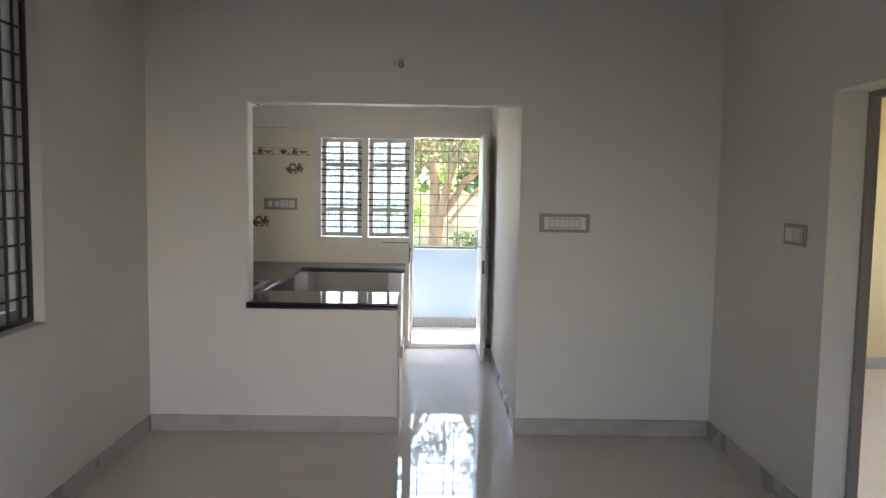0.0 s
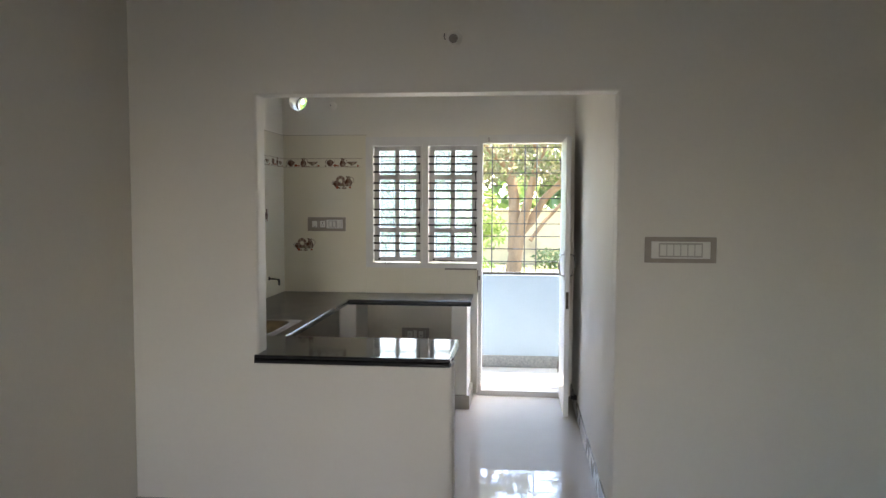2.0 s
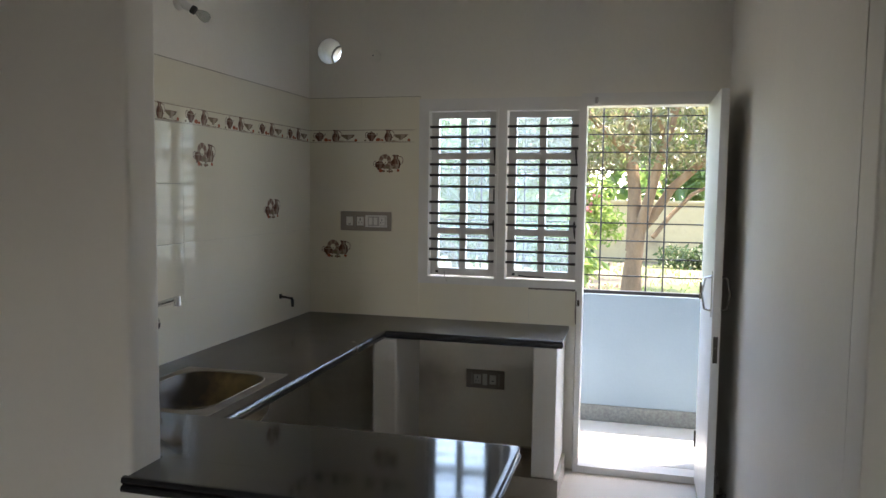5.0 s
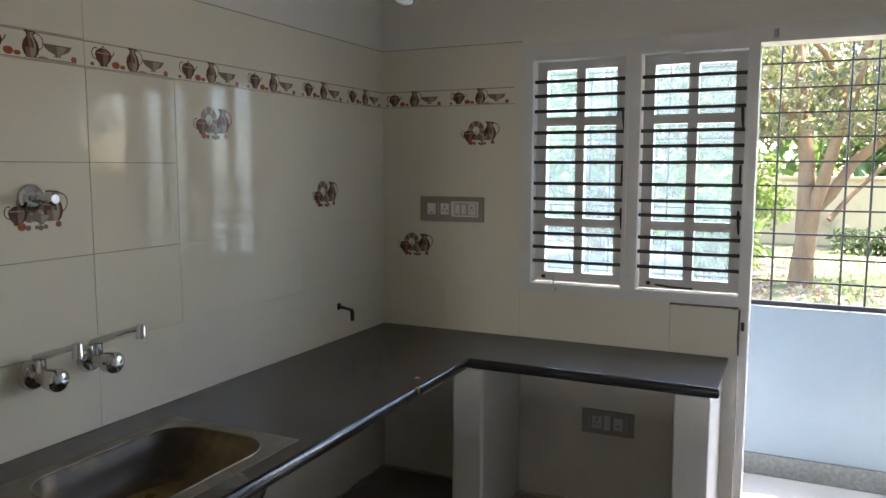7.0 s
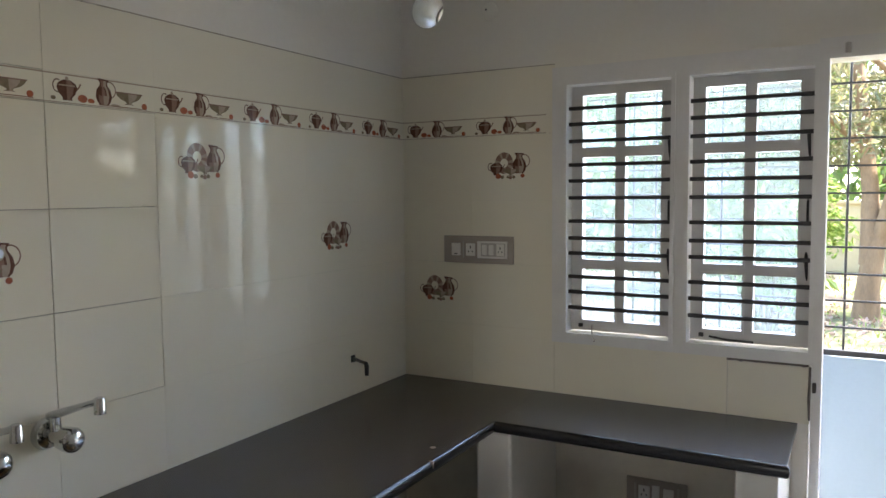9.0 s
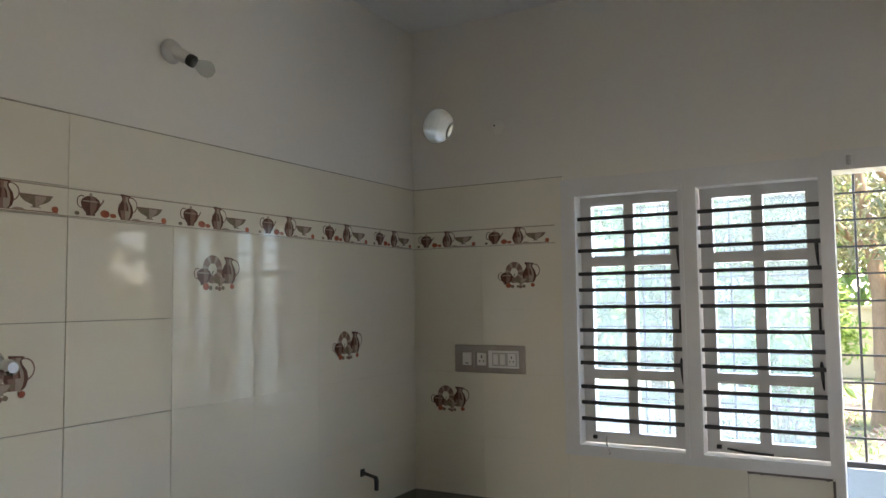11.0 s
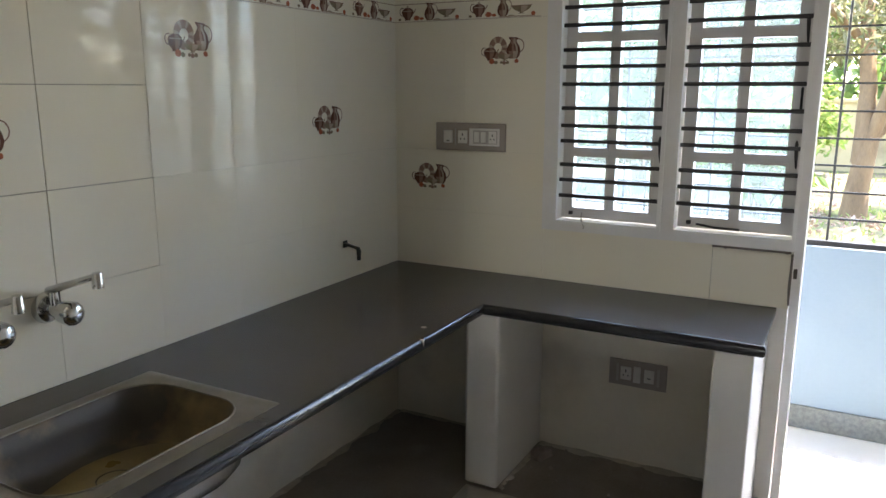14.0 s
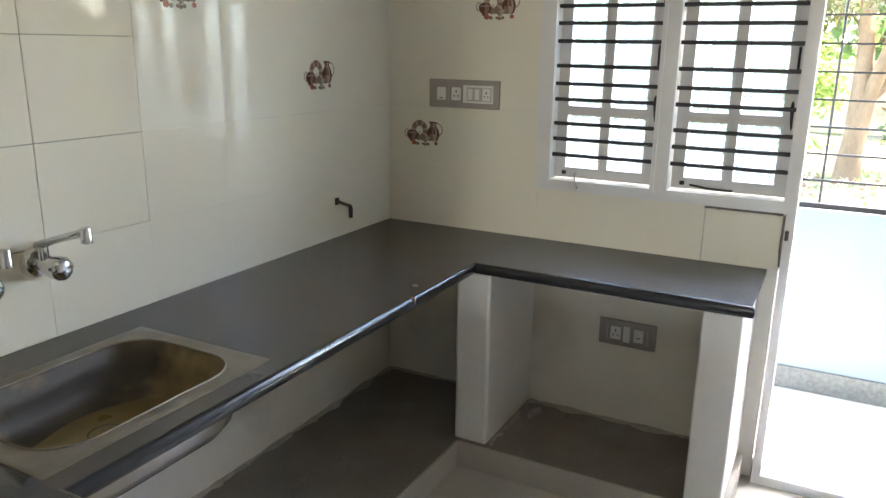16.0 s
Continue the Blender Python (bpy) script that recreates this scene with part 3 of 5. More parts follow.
def nosed_layer(x0, x1, y0, y1, z0, z1, sides, bm=None):
    """A slab whose named sides (x0, x1, y0, y1) are half round."""
    bm = bm or bmesh.new()
    r, n = (z1 - z0) / 2, 8
    deep = min(r, 0.013)
    rings = []
    for k in range(n + 1):
        a = -math.pi / 2 + math.pi * k / n
        inset = deep * (1 - math.cos(a))
        z = (z0 + z1) / 2 + r * math.sin(a)
        a0, a1 = x0 + inset * ("x0" in sides), x1 - inset * ("x1" in sides)
        b0, b1 = y0 + inset * ("y0" in sides), y1 - inset * ("y1" in sides)
        rings.append([bm.verts.new(p) for p in ((a0, b0, z), (a1, b0, z), (a1, b1, z), (a0, b1, z))])
    for p, q in zip(rings, rings[1:]):
        for k in range(4):
            bm.faces.new((p[k], p[(k + 1) % 4], q[(k + 1) % 4], q[k]))
    bm.faces.new(rings[0][::-1])
    bm.faces.new(rings[-1])
    return bm


SX0, SX1, SY0, SY1 = -1.642, -1.188, 4.450, 5.056     # sink rim
BX0, BX1, BY0, BY1 = -1.600, -1.230, 4.496, 5.008     # sink bowl
KLT = -1.768
top = thing("worktop", (-1.3, 5.0, CT - 0.04), "black granite worktop in three slabs, dusty, with rounded edges", "worktop")
part("slab", slab_with_holes("z", CT - TH, CT, (KLT, XF - 0.012), (PEN + 0.001, YB0 - 0.009), [(BX0 - 0.01, SX1 - 0.006, BY0 - 0.01, BY1 + 0.01)]), M_GRANITE, top)
part("slab", box(XF - 0.0115, WX - 0.012, YF + 0.012, YB0 - 0.009, CT - TH, CT), M_GRANITE_SEMI, top)
part("slab", box(KLT, PR - 0.025, YP1 + 0.001, PEN, CP - TH, CP), M_GRANITE_POL, top)
part("slab", box(OPL + 0.001, PR - 0.025, YP0 - 0.018, YP1 + 0.0005, CP - TH, CP), M_GRANITE_POL, top)
e = 0.001
# rounded edges, doubled in thickness
for k, (z0, z1, d) in enumerate(((CP - TH, CP, 0.0), (CP - 2 * TH, CP - TH - 0.0005, 0.003))):
    nm = "edge_strip"
    part(nm, nosed_layer(OPL + e - 0.012, PR - 0.010 + d, YP0 - 0.034 - d, YP0 - (0.018 if k == 0 else 0.0005), z0, z1, ("y0", "x1")), M_GRANITE_EDGE, top, soft=True)
    part(nm, nosed_layer(PR - 0.025 if k == 0 else PR - 0.063, PR - 0.010 + d, YP0 - 0.018 if k == 0 else YP1 + 0.001, PEN, z0, z1, ("x1",)), M_GRANITE_EDGE, top, soft=True)
    part(nm, nosed_layer(XF + 0.003, PR - 0.013 + d, PEN - (0.0 if k == 0 else 0.05), PEN + 0.012, z0, z1, ("y1", "x1")), M_GRANITE_EDGE, top, soft=True)
# the kitchen runs end in one thick bullnose
part("edge_strip", nosed_layer(XF - 0.0113, XF + 0.002, PEN - 0.02, YF + 0.0115, CT - 2 * TH, CT, ("x1",)), M_GRANITE_EDGE, top, soft=True)
part("edge_strip", nosed_layer(XF - 0.006, WX, YF - 0.002, YF + 0.0118, CT - 2 * TH, CT, ("y0", "x1")), M_GRANITE_EDGE, top, soft=True)
part("putty_joint", box(XF - 0.012, XF + 0.0045, 5.634, 5.638, CT - 0.021, CT + 0.0008), M_P_LIGHT, top, "pale filler in an edge joint")
chip = thing("paint_spot", (-1.182, 5.742, CT), "small pale paint spot on the worktop", "paint spot")
part("fleck", lathe([(0.010, 0.0), (0.009, 0.0012), (0.0, 0.0018)], pose(-1.182, 5.742, CT + 0.0003), 9), M_P_LIGHT, chip)

# bare plaster lining of the bays under the worktop
structure("bay_plaster_1", box(KL + 0.0005, KL + 0.0035, YP1 + 0.003, YB0 - 0.004, 0.1, CT - 0.045), M_BARE, "bare grey-cream plaster under the worktop", "wall")
structure("bay_plaster_2", box(KL + 0.004, -0.232, YB0 - 0.0035, YB0 - 0.0005, 0.1, CT - 0.045), M_BARE, "bare grey-cream plaster under the worktop", "wall")
# piers, platform and plinth under the worktop
pier = structure("pier_1", box(-1.206, -1.072, 6.088, YB0, 0.10, CT - 0.0415, 0.012, seg=3), M_PAINT_W, "white plastered pier carrying the worktop corner", "pier")
structure("pier_2", box(-0.346, -0.226, 6.088, YB0, 0.10, CT - 0.0415, 0.006, seg=3), M_PAINT_W, "white plastered pier carrying the worktop end", "pier")
plat = slab_with_holes("z", 0.001, 0.098, (KL + 0.0005, -0.228), (YP1 + 0.0005, YB0 - 0.0005), [(-1.188, 9, 0, 6.072)])
structure("platform", plat, M_PLATFORM, "low dusty dark stone platform under the worktop", "platform")
skirting("plinth_1", -1.188, -1.178, YP1 + 0.001, 6.062, M_PLINTH, 0.104, "cream tile edging along the platform")
skirting("plinth_2", -1.188, -0.206, 6.0622, 6.072, M_PLINTH, 0.104, "cream tile edging along the platform")
skirting("plinth_3", -0.226, -0.206, 6.0722, FY0 - 0.008, M_PLINTH, 0.104, "cream tile edging beside the pier")


def fillet(name, a, b, inward, wide, seed):
    """An uneven low smear of plaster where the platform meets a wall."""
    a, b, inward = Vector(a), Vector(b), Vector(inward)
    n = max(12, int((b - a).length / 0.018))
    bm = bmesh.new()
    rows = []
    for k in range(n + 1):
        p = a.lerp(b, k / n)
        q = 0.5 + 0.9 * noise.noise(Vector((k * 0.16, seed, 0))) + 0.4 * noise.noise(Vector((k * 0.61, seed, 3)))
        w = wide * max(0.12, q)
        rows.append([bm.verts.new(p + Vector((0, 0, 0.25 * w + 0.004))), bm.verts.new(p + inward * w * 0.4 + Vector((0, 0, 0.006 + 0.05 * w))), bm.verts.new(p + inward * w + Vector((0, 0, -0.001)))])
    for r0, r1 in zip(rows, rows[1:]):
        for i in range(2):
            bm.faces.new((r0[i], r0[i + 1], r1[i + 1], r1[i]))
    bmesh.ops.recalc_face_normals(bm, faces=bm.faces)
    structure(name, bm, M_SMEAR, "uneven pale plaster smeared along the platform edge", "trim")


fillet("trim_1", (-1.069, YB0 - 0.0036, 0.0985), (-0.349, YB0 - 0.0036, 0.0985), (0, -1, 0), 0.038, 2.0)
fillet("trim_2", (KL + 0.0036, 4.2, 0.0985), (KL + 0.0036, YB0 - 0.02, 0.0985), (1, 0, 0), 0.034, 5.0)
fillet("trim_3", (-1.0715, 6.10, 0.0985), (-1.0715, YB0 - 0.02, 0.0985), (1, 0, 0), 0.036, 8.0)
fillet("trim_4", (KL + 0.02, YB0 - 0.0036, 0.0985), (-1.209, YB0 - 0.0036, 0.0985), (0, -1, 0), 0.03, 11.0)
rub = thing("plaster_rubble", (-1.03, 6.42, 0.098), "broken lump of pale plaster lying on the platform", "rubble")
rb = bmesh.new()
bmesh.ops.create_icosphere(rb, subdivisions=2, radius=0.05, matrix=Matrix.Translation((-1.030, 6.42, 0.103)) @ Matrix.Diagonal((0.75, 1.5, 0.22, 1)))
for v in rb.verts:
    v.co += noise.noise_vector(v.co * 34) * 0.022
    v.co.z = max(v.co.z, 0.0985)
part("lump", rb, M_RUBBLE, rub, soft=True)

# ---- sink ----


def rounded(x0, x1, y0, y1, r, z, n=7):
    out = []
    for cx, cy, a0 in ((x1 - r, y1 - r, 0), (x0 + r, y1 - r, 90), (x0 + r, y0 + r, 180), (x1 - r, y0 + r, 270)):
        for k in range(n):
            a = radians(a0 + 90 * k / (n - 1))
            out.append(Vector((cx + r * math.cos(a), cy + r * math.sin(a), z)))
    return out


def loft(loops, bm=None, cap=True):
    bm = bm or bmesh.new()
    rings = [[bm.verts.new(p) for p in lp] for lp in loops]
    for a, b in zip(rings, rings[1:]):
        for k in range(len(a)):
            bm.faces.new((a[k], a[(k + 1) % len(a)], b[(k + 1) % len(b)], b[k]))
    if cap:
        bm.faces.new(rings[-1])
    return bm


sink = thing("kitchen_sink", (-1.415, 4.752, 0.62), "stained stainless steel sink set into the granite worktop", "sink")
ZR = CT + 0.002
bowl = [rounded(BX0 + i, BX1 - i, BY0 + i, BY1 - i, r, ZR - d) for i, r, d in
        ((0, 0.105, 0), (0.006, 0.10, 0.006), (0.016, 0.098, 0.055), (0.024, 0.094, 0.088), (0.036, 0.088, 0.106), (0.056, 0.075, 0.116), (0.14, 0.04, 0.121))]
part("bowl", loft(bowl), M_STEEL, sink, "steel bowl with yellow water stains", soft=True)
rim = [rounded(SX0, SX1, SY0, SY1, 0.008, CT + 0.0005), rounded(SX0 + 0.002, SX1 - 0.002, SY0 + 0.002, SY1 - 0.002, 0.008, ZR),
       rounded(SX0 + 0.020, SX1 - 0.020, SY0 + 0.02, SY1 - 0.02, 0.06, ZR + 0.0005), rounded(BX0, BX1, BY0, BY1, 0.105, ZR + 0.0002)]
part("rim", loft(rim, cap=False), M_RIM, sink, "dusty flat steel rim", soft=True)
shell = [rounded(BX0 - 0.004 + i, SX1 - 0.010 - j, BY0 - 0.004 + i, BY1 + 0.004 - i, r, ZR - d) for i, j, r, d in
         ((0, 0, 0.105, 0.023), (0.008, 0.002, 0.10, 0.07), (0.020, 0.010, 0.10, 0.118), (0.045, 0.026, 0.10, 0.145), (0.085, 0.055, 0.07, 0.160), (0.14, 0.11, 0.04, 0.165))]
part("outer_shell", loft(shell), M_BRIGHT, sink, "dull steel underside of the bowl", soft=True)
st = bmesh.new()
ring = [(0.120 * math.cos(2 * math.pi * k / 28) * (1 + 0.22 * noise.noise(Vector((math.cos(2 * math.pi * k / 28) * 1.7, math.sin(2 * math.pi * k / 28) * 1.7, 4)))),
         0.190 * math.sin(2 * math.pi * k / 28) * (1 + 0.22 * noise.noise(Vector((math.cos(2 * math.pi * k / 28) * 1.7, math.sin(2 * math.pi * k / 28) * 1.7, 9))))) for k in range(28)]
st.faces.new([st.verts.new((-1.415 + u, 4.752 + v, ZR - 0.1155)) for u, v in ring])
part("stain", st, M_STAIN, sink, "yellow-brown film of dried water")
lip = rounded(BX0 + 0.001, BX1 - 0.001, BY0 + 0.001, BY1 - 0.001, 0.104, ZR + 0.0012)
part("lip", tube([*lip, lip[0]], 0.0024, 8), M_LIP, sink, "dull rolled lip round the bowl", soft=True)
part("drain", lathe([(0.042, 0.006), (0.036, 0.003), (0.012, 0.001), (0.0, 0.001)], pose(-1.415, 4.752, ZR - 0.1200), 20), M_STEEL, sink, soft=True)

# ---- taps and valves on the tiled wall ----


def swivel_tap(y, z, spout):
    """A wall tap with a flange, a body, a knob and a long swivel spout; spout: its tip, relative to the flange."""
    t = thing("sink_tap", (KLT, y, z - 0.04), "chrome wall tap with a long swivel spout above the sink", "tap", "taps above the sink")
    part("flange", lathe([(0.040, 0.0), (0.040, 0.004), (0.034, 0.017), (0.016, 0.022), (0.0, 0.022)], pose(KLT + 0.0003, y, z, 0, 90, 0), 24), M_CHROME, t, soft=True)
    b = part("body", tube([(KLT + 0.012, y, z), (KLT + 0.04, y, z), (KLT + 0.064, y, z)], [0.016, 0.019, 0.016], 14), M_CHROME, t, soft=True)
    part("knob", lathe([(0.0, 0.056), (0.016, 0.056), (0.027, 0.050), (0.031, 0.042), (0.029, 0.010), (0.017, 0.0), (0.0, 0.0)], pose(KLT + 0.062, y, z - 0.002, 0, 90, 0), 12), M_CHROME, t, soft=True)
    part("riser", tube([(KLT + 0.040, y, z + 0.008), (KLT + 0.040, y, z + 0.024), (KLT + 0.040, y, z + 0.046)], [0.014, 0.0135, 0.0125], 14), M_CHROME, b, soft=True)
    s = Vector((KLT + 0.040, y, z + 0.044))
    d = Vector(spout)
    run = d.normalized()
    side = run.cross(Vector((0, 0, 1))).normalized()
    up = side.cross(run)
    bar = bmesh.new()
    rings = []
    for f, w, h in ((-0.16, 0.008, 0.006), (-0.10, 0.0125, 0.010), (0.15, 0.0125, 0.0105), (0.7, 0.010, 0.008), (1.0, 0.009, 0.0075), (1.04, 0.007, 0.005)):
        c0 = s + d * f + Vector((0, 0, 0.008))
        rings.append([c0 + side * (w * math.copysign(abs(math.cos(q)) ** 0.6, math.cos(q))) + up * (h * math.copysign(abs(math.sin(q)) ** 0.6, math.sin(q))) for q in (2 * math.pi * (k + 0.5) / 12 for k in range(12))])
    loft(rings, bar)
    bar.faces.new([v for v in list(bar.verts)[:12]][::-1])
    bmesh.ops.recalc_face_normals(bar, faces=bar.faces)
    sp = part("spout", bar, M_CHROME, t, "tapered cast spout", soft=True)
    tip = s + d + Vector((0, 0, 0.016))
    part("outlet", lathe([(0.0, 0.0), (0.010, 0.0), (0.0125, -0.004), (0.0125, -0.022), (0.0135, -0.024), (0.0135, -0.038), (0.009, -0.039), (0.0, -0.034)], Matrix.Translation(tip), 16), M_CHROME, sp, soft=True)


swivel_tap(4.862, 1.026, (0.165, 0.002, 0.054))
swivel_tap(4.686, 1.021, (0.163, -0.018, 0.050))

sv = thing("stop_valve", (KLT, 4.712, 1.44), "chrome concealed stop valve with a lever knob", "valve")
part("flange", lathe([(0.038, 0.0), (0.038, 0.004), (0.030, 0.014), (0.015, 0.020), (0.0, 0.020)], pose(KLT + 0.0003, 4.712, 1.480, 0, 90, 0), 24), M_CHROME, sv, soft=True)
part("stem", tube([(KLT + 0.018, 4.712, 1.480), (KLT + 0.065, 4.712, 1.480)], 0.012, 14), M_CHROME, sv, soft=True)
part("knob", lathe([(0.0, 0.034), (0.012, 0.034), (0.018, 0.028), (0.018, 0.006), (0.011, 0.0), (0.0, 0.0)], pose(KLT + 0.062, 4.712, 1.480, 0, 90, 0), 12), M_CHROME, sv, soft=True)

av = thing("angle_valve", (KLT, 6.134, 0.93), "small dark angle valve with a hanging lever on the tiles", "valve")
part("flange", box(KLT + 0.0003, KLT + 0.006, 6.122, 6.146, 0.946, 0.974, 0.002), M_DARKMETAL, av)
part("stem", tube([(KLT + 0.004, 6.134, 0.960), (KLT + 0.055, 6.114, 0.958), (KLT + 0.090, 6.100, 0.956)], [0.007, 0.006, 0.007], 10), M_STEEL, av, soft=True)
part("lever", tube([(KLT + 0.086, 6.101, 0.960), (KLT + 0.093, 6.097, 0.947), (KLT + 0.094, 6.095, 0.912)], [0.007, 0.009, 0.0075], 10), M_BLACK, av, soft=True)

# ---- lamp holders ----


def lamp_holder(name, m, bulb, label):
    t = thing(name, m.translation, label, "lamp holder")
    part("rose", lathe([(0.036, 0.0), (0.036, 0.006), (0.030, 0.016), (0.016, 0.022), (0.0, 0.022)], m, 22), M_WPLASTIC, t, soft=True)
    tilt = m @ pose(0, 0, 0.012, 0, 38 if bulb else 16, 0) @ Matrix.Scale(0.9 if bulb else 1.0, 4)
    part("neck", lathe([(0.022, 0.0), (0.021, 0.020), (0.019, 0.055), (0.0175, 0.062)], tilt, 18), M_WPLASTIC, t, soft=True)
    part("collar", lathe([(0.0185, 0.058), (0.0200, 0.064), (0.0195, 0.080), (0.012, 0.081), (0.0, 0.070)], tilt, 18), M_BLACK if bulb else M_DOORIN, t, soft=True)
    if bulb:
        part("bulb", lathe([(0.012, 0.078), (0.013, 0.088), (0.021, 0.105), (0.0265, 0.124), (0.024, 0.141), (0.014, 0.151), (0.0, 0.154)], tilt, 20), M_BULB, t, "dusty unlit glass bulb", soft=True)
    else:
        part("wire", tube([m @ Vector((0.008, -0.044, 0.002)), m @ Vector((-0.004, -0.048, 0.012)), m @ Vector((-0.020, -0.046, 0.004))], 0.0022, 6), M_BLACK, t, "short dark wire end")
    return t


lamp_holder("wall_lamp", pose(KL + 0.0005, 5.213, 2.342, 0, 90, 0) @ pose(0, 0, 0, 0, 0, 35), True, "white batten holder with an unlit bulb on the wall")
lamp_holder("lamp_holder", pose(-0.150, YP0 - 0.0005, 2.300, 90, 0, 0) @ pose(0, 0, 0, 0, 0, -90), False, "white empty batten lamp holder on the partition")
stub = thing("conduit_cap", (-1.358, YB0, 2.30), "small plastered conduit cap on the kitchen wall", "conduit cap")
part("cap", lathe([(0.034, 0.0), (0.032, 0.004), (0.020, 0.008), (0.0, 0.009)], pose(-1.358, YB0 - 0.0003, 2.328, 90), 20), M_PAINT_W, stub, soft=True)
part("screw_hole", lathe([(0.004, 0.0), (0.004, 0.002), (0.0, 0.002)], pose(-1.371, YB0 - 0.0075, 2.333, 90), 10), M_BLACK, stub)

# ---- switch boards ----


def board_frame(m):
    """Box drawn in the plate's own plane: u to the right, v up, w out of the wall."""
    def b(u0, u1, v0, v1, w0, w1, bevel=0.0):
        bm = box(u0, u1, -w1, -w0, v0, v1, bevel)
        bmesh.ops.transform(bm, matrix=m, verts=bm.verts)
        return bm
    return b


def socket_holes(b, u, v, w, owner, s=1.0):
    for du, dv, a, h in ((0, 0.010, 0.0024, 0.0055), (-0.009, -0.008, 0.0022, 0.0032), (0.009, -0.008, 0.0022, 0.0032)):
        part("socket_hole", b(u + (du - a) * s, u + (du + a) * s, v + (dv - h) * s, v + (dv + h) * s, w, w + 0.0008), M_BLACK, owner)


def switch_board(m, w, h, kind, label):
    t = thing("switch_board", m.translation, label, "switch board")
    b = board_frame(m)
    part("base_plate", b(0, w, 0, h, 0.0005, 0.010, 0.003), M_PLATE, t, "grey-brown base plate")
    c = h / 2
    if kind == "hall":
        p = part("cover", b(0.028, w - 0.028, 0.020, h - 0.020, 0.010, 0.016, 0.002), M_WPLASTIC, t, "white cover plate")
        part("recess", b(0.060, w - 0.062, 0.026, h - 0.026, 0.016, 0.0175), M_GPLASTIC, p)
        n = 6
        for k in range(n):
            u0 = 0.064 + k * (w - 0.130) / n
            part("rocker", b(u0 + 0.002, u0 + (w - 0.130) / n - 0.002, 0.033, h - 0.033, 0.0176, 0.0215, 0.0015), M_WPLASTIC, p)
    if kind == "two":
        p = part("cover", b(0.022, w - 0.022, 0.014, h - 0.014, 0.010, 0.015, 0.002), M_GPLASTIC, t)
        for k in range(2):
            u0 = 0.034 + k * (w - 0.068) / 2
            part("rocker", b(u0 + 0.006, u0 + (w - 0.068) / 2 - 0.006, 0.020, h - 0.020, 0.0151, 0.020, 0.0015), M_WPLASTIC, p)
    if kind == "kitchen":
        p = part("switch_module", b(0.038, 0.080, 0.030, h - 0.030, 0.010, 0.0145, 0.002), M_WPLASTIC, t)
        part("indicator", b(0.052, 0.066, 0.036, 0.040, 0.0146, 0.0152), M_BLACK, p)
        p = part("socket_module", b(0.105, 0.148, 0.030, h - 0.030, 0.010, 0.0145, 0.002), M_WPLASTIC, t)
        socket_holes(b, 0.1265, c, 0.0146, p)
        part("divider", b(0.091, 0.096, 0.022, h - 0.022, 0.010, 0.013), M_GPLASTIC, t)
        p = part("cover", b(0.158, 0.292, 0.022, h - 0.020, 0.010, 0.0165, 0.002), M_WPLASTIC, t)
        part("recess", b(0.176, 0.284, 0.030, h - 0.028, 0.0165, 0.0175), M_GPLASTIC, p)
        for k in range(2):
            part("rocker", b(0.182 + 0.030 * k, 0.204 + 0.030 * k, 0.036, h - 0.034, 0.0176, 0.0215, 0.0015), M_WPLASTIC, p)
        s = part("socket_module", b(0.246, 0.280, 0.033, h - 0.031, 0.0176, 0.0195, 0.001), M_WPLASTIC, p)
        socket_holes(b, 0.263, c, 0.0196, s, 0.85)
    if kind == "low":
        part("rail", b(0.030, 0.038, 0.018, h - 0.018, 0.010, 0.013), M_GPLASTIC, t)
        p = part("socket_module", b(0.046, 0.088, 0.026, h - 0.026, 0.010, 0.0145, 0.002), M_WPLASTIC, t)
        socket_holes(b, 0.067, c, 0.0146, p)
        part("rocker", b(0.097, 0.124, 0.020, h - 0.020, 0.010, 0.016, 0.002), M_WPLASTIC, t)
        p = part("switch_module", b(0.138, 0.176, 0.026, h - 0.026, 0.010, 0.0145, 0.002), M_WPLASTIC, t)
        part("indicator", b(0.150, 0.164, 0.044, 0.048, 0.0146, 0.0152), M_BLACK, p)
        part("rail", b(0.188, 0.196, 0.018, h - 0.018, 0.010, 0.013), M_GPLASTIC, t)
    return t


switch_board(pose(0.712, YP0, 1.286), 0.314, 0.116, "hall", "grey switch board with six white rockers on the partition")
switch_board(pose(HR, 3.032, 1.300, 0, 0, -90), 0.222, 0.102, "two", "small grey switch board with two rockers beside the doorway")
switch_board(pose(-1.567, 6.53, 1.316), 0.316, 0.112, "kitchen", "grey switch board with sockets and switches on the tiles")
switch_board(pose(-0.789, YB0, 0.425), 0.223, 0.106, "low", "grey socket board on the wall under the worktop")

# ---- garden ----
GZ = -0.3
structure("ground", box(-90, 90, PY + 0.12, 160, GZ - 0.3, GZ), M_GROUND, "sandy garden soil with patches of grass", "ground")
cw = thing("compound_wall", (3, 23.7, GZ), "weathered yellow compound wall behind the garden", "wall")
# runs on unseen to the right, to cover the horizon in reflections
part("wall", box(-14, 46, 23.6, 23.8, GZ, 1.28, 0.01), M_GWALL, cw)
part("coping", box(-14, 46, 23.55, 23.85, 1.2805, 1.36, 0.01), M_GWALL, cw)

rng = np.random.default_rng(5)


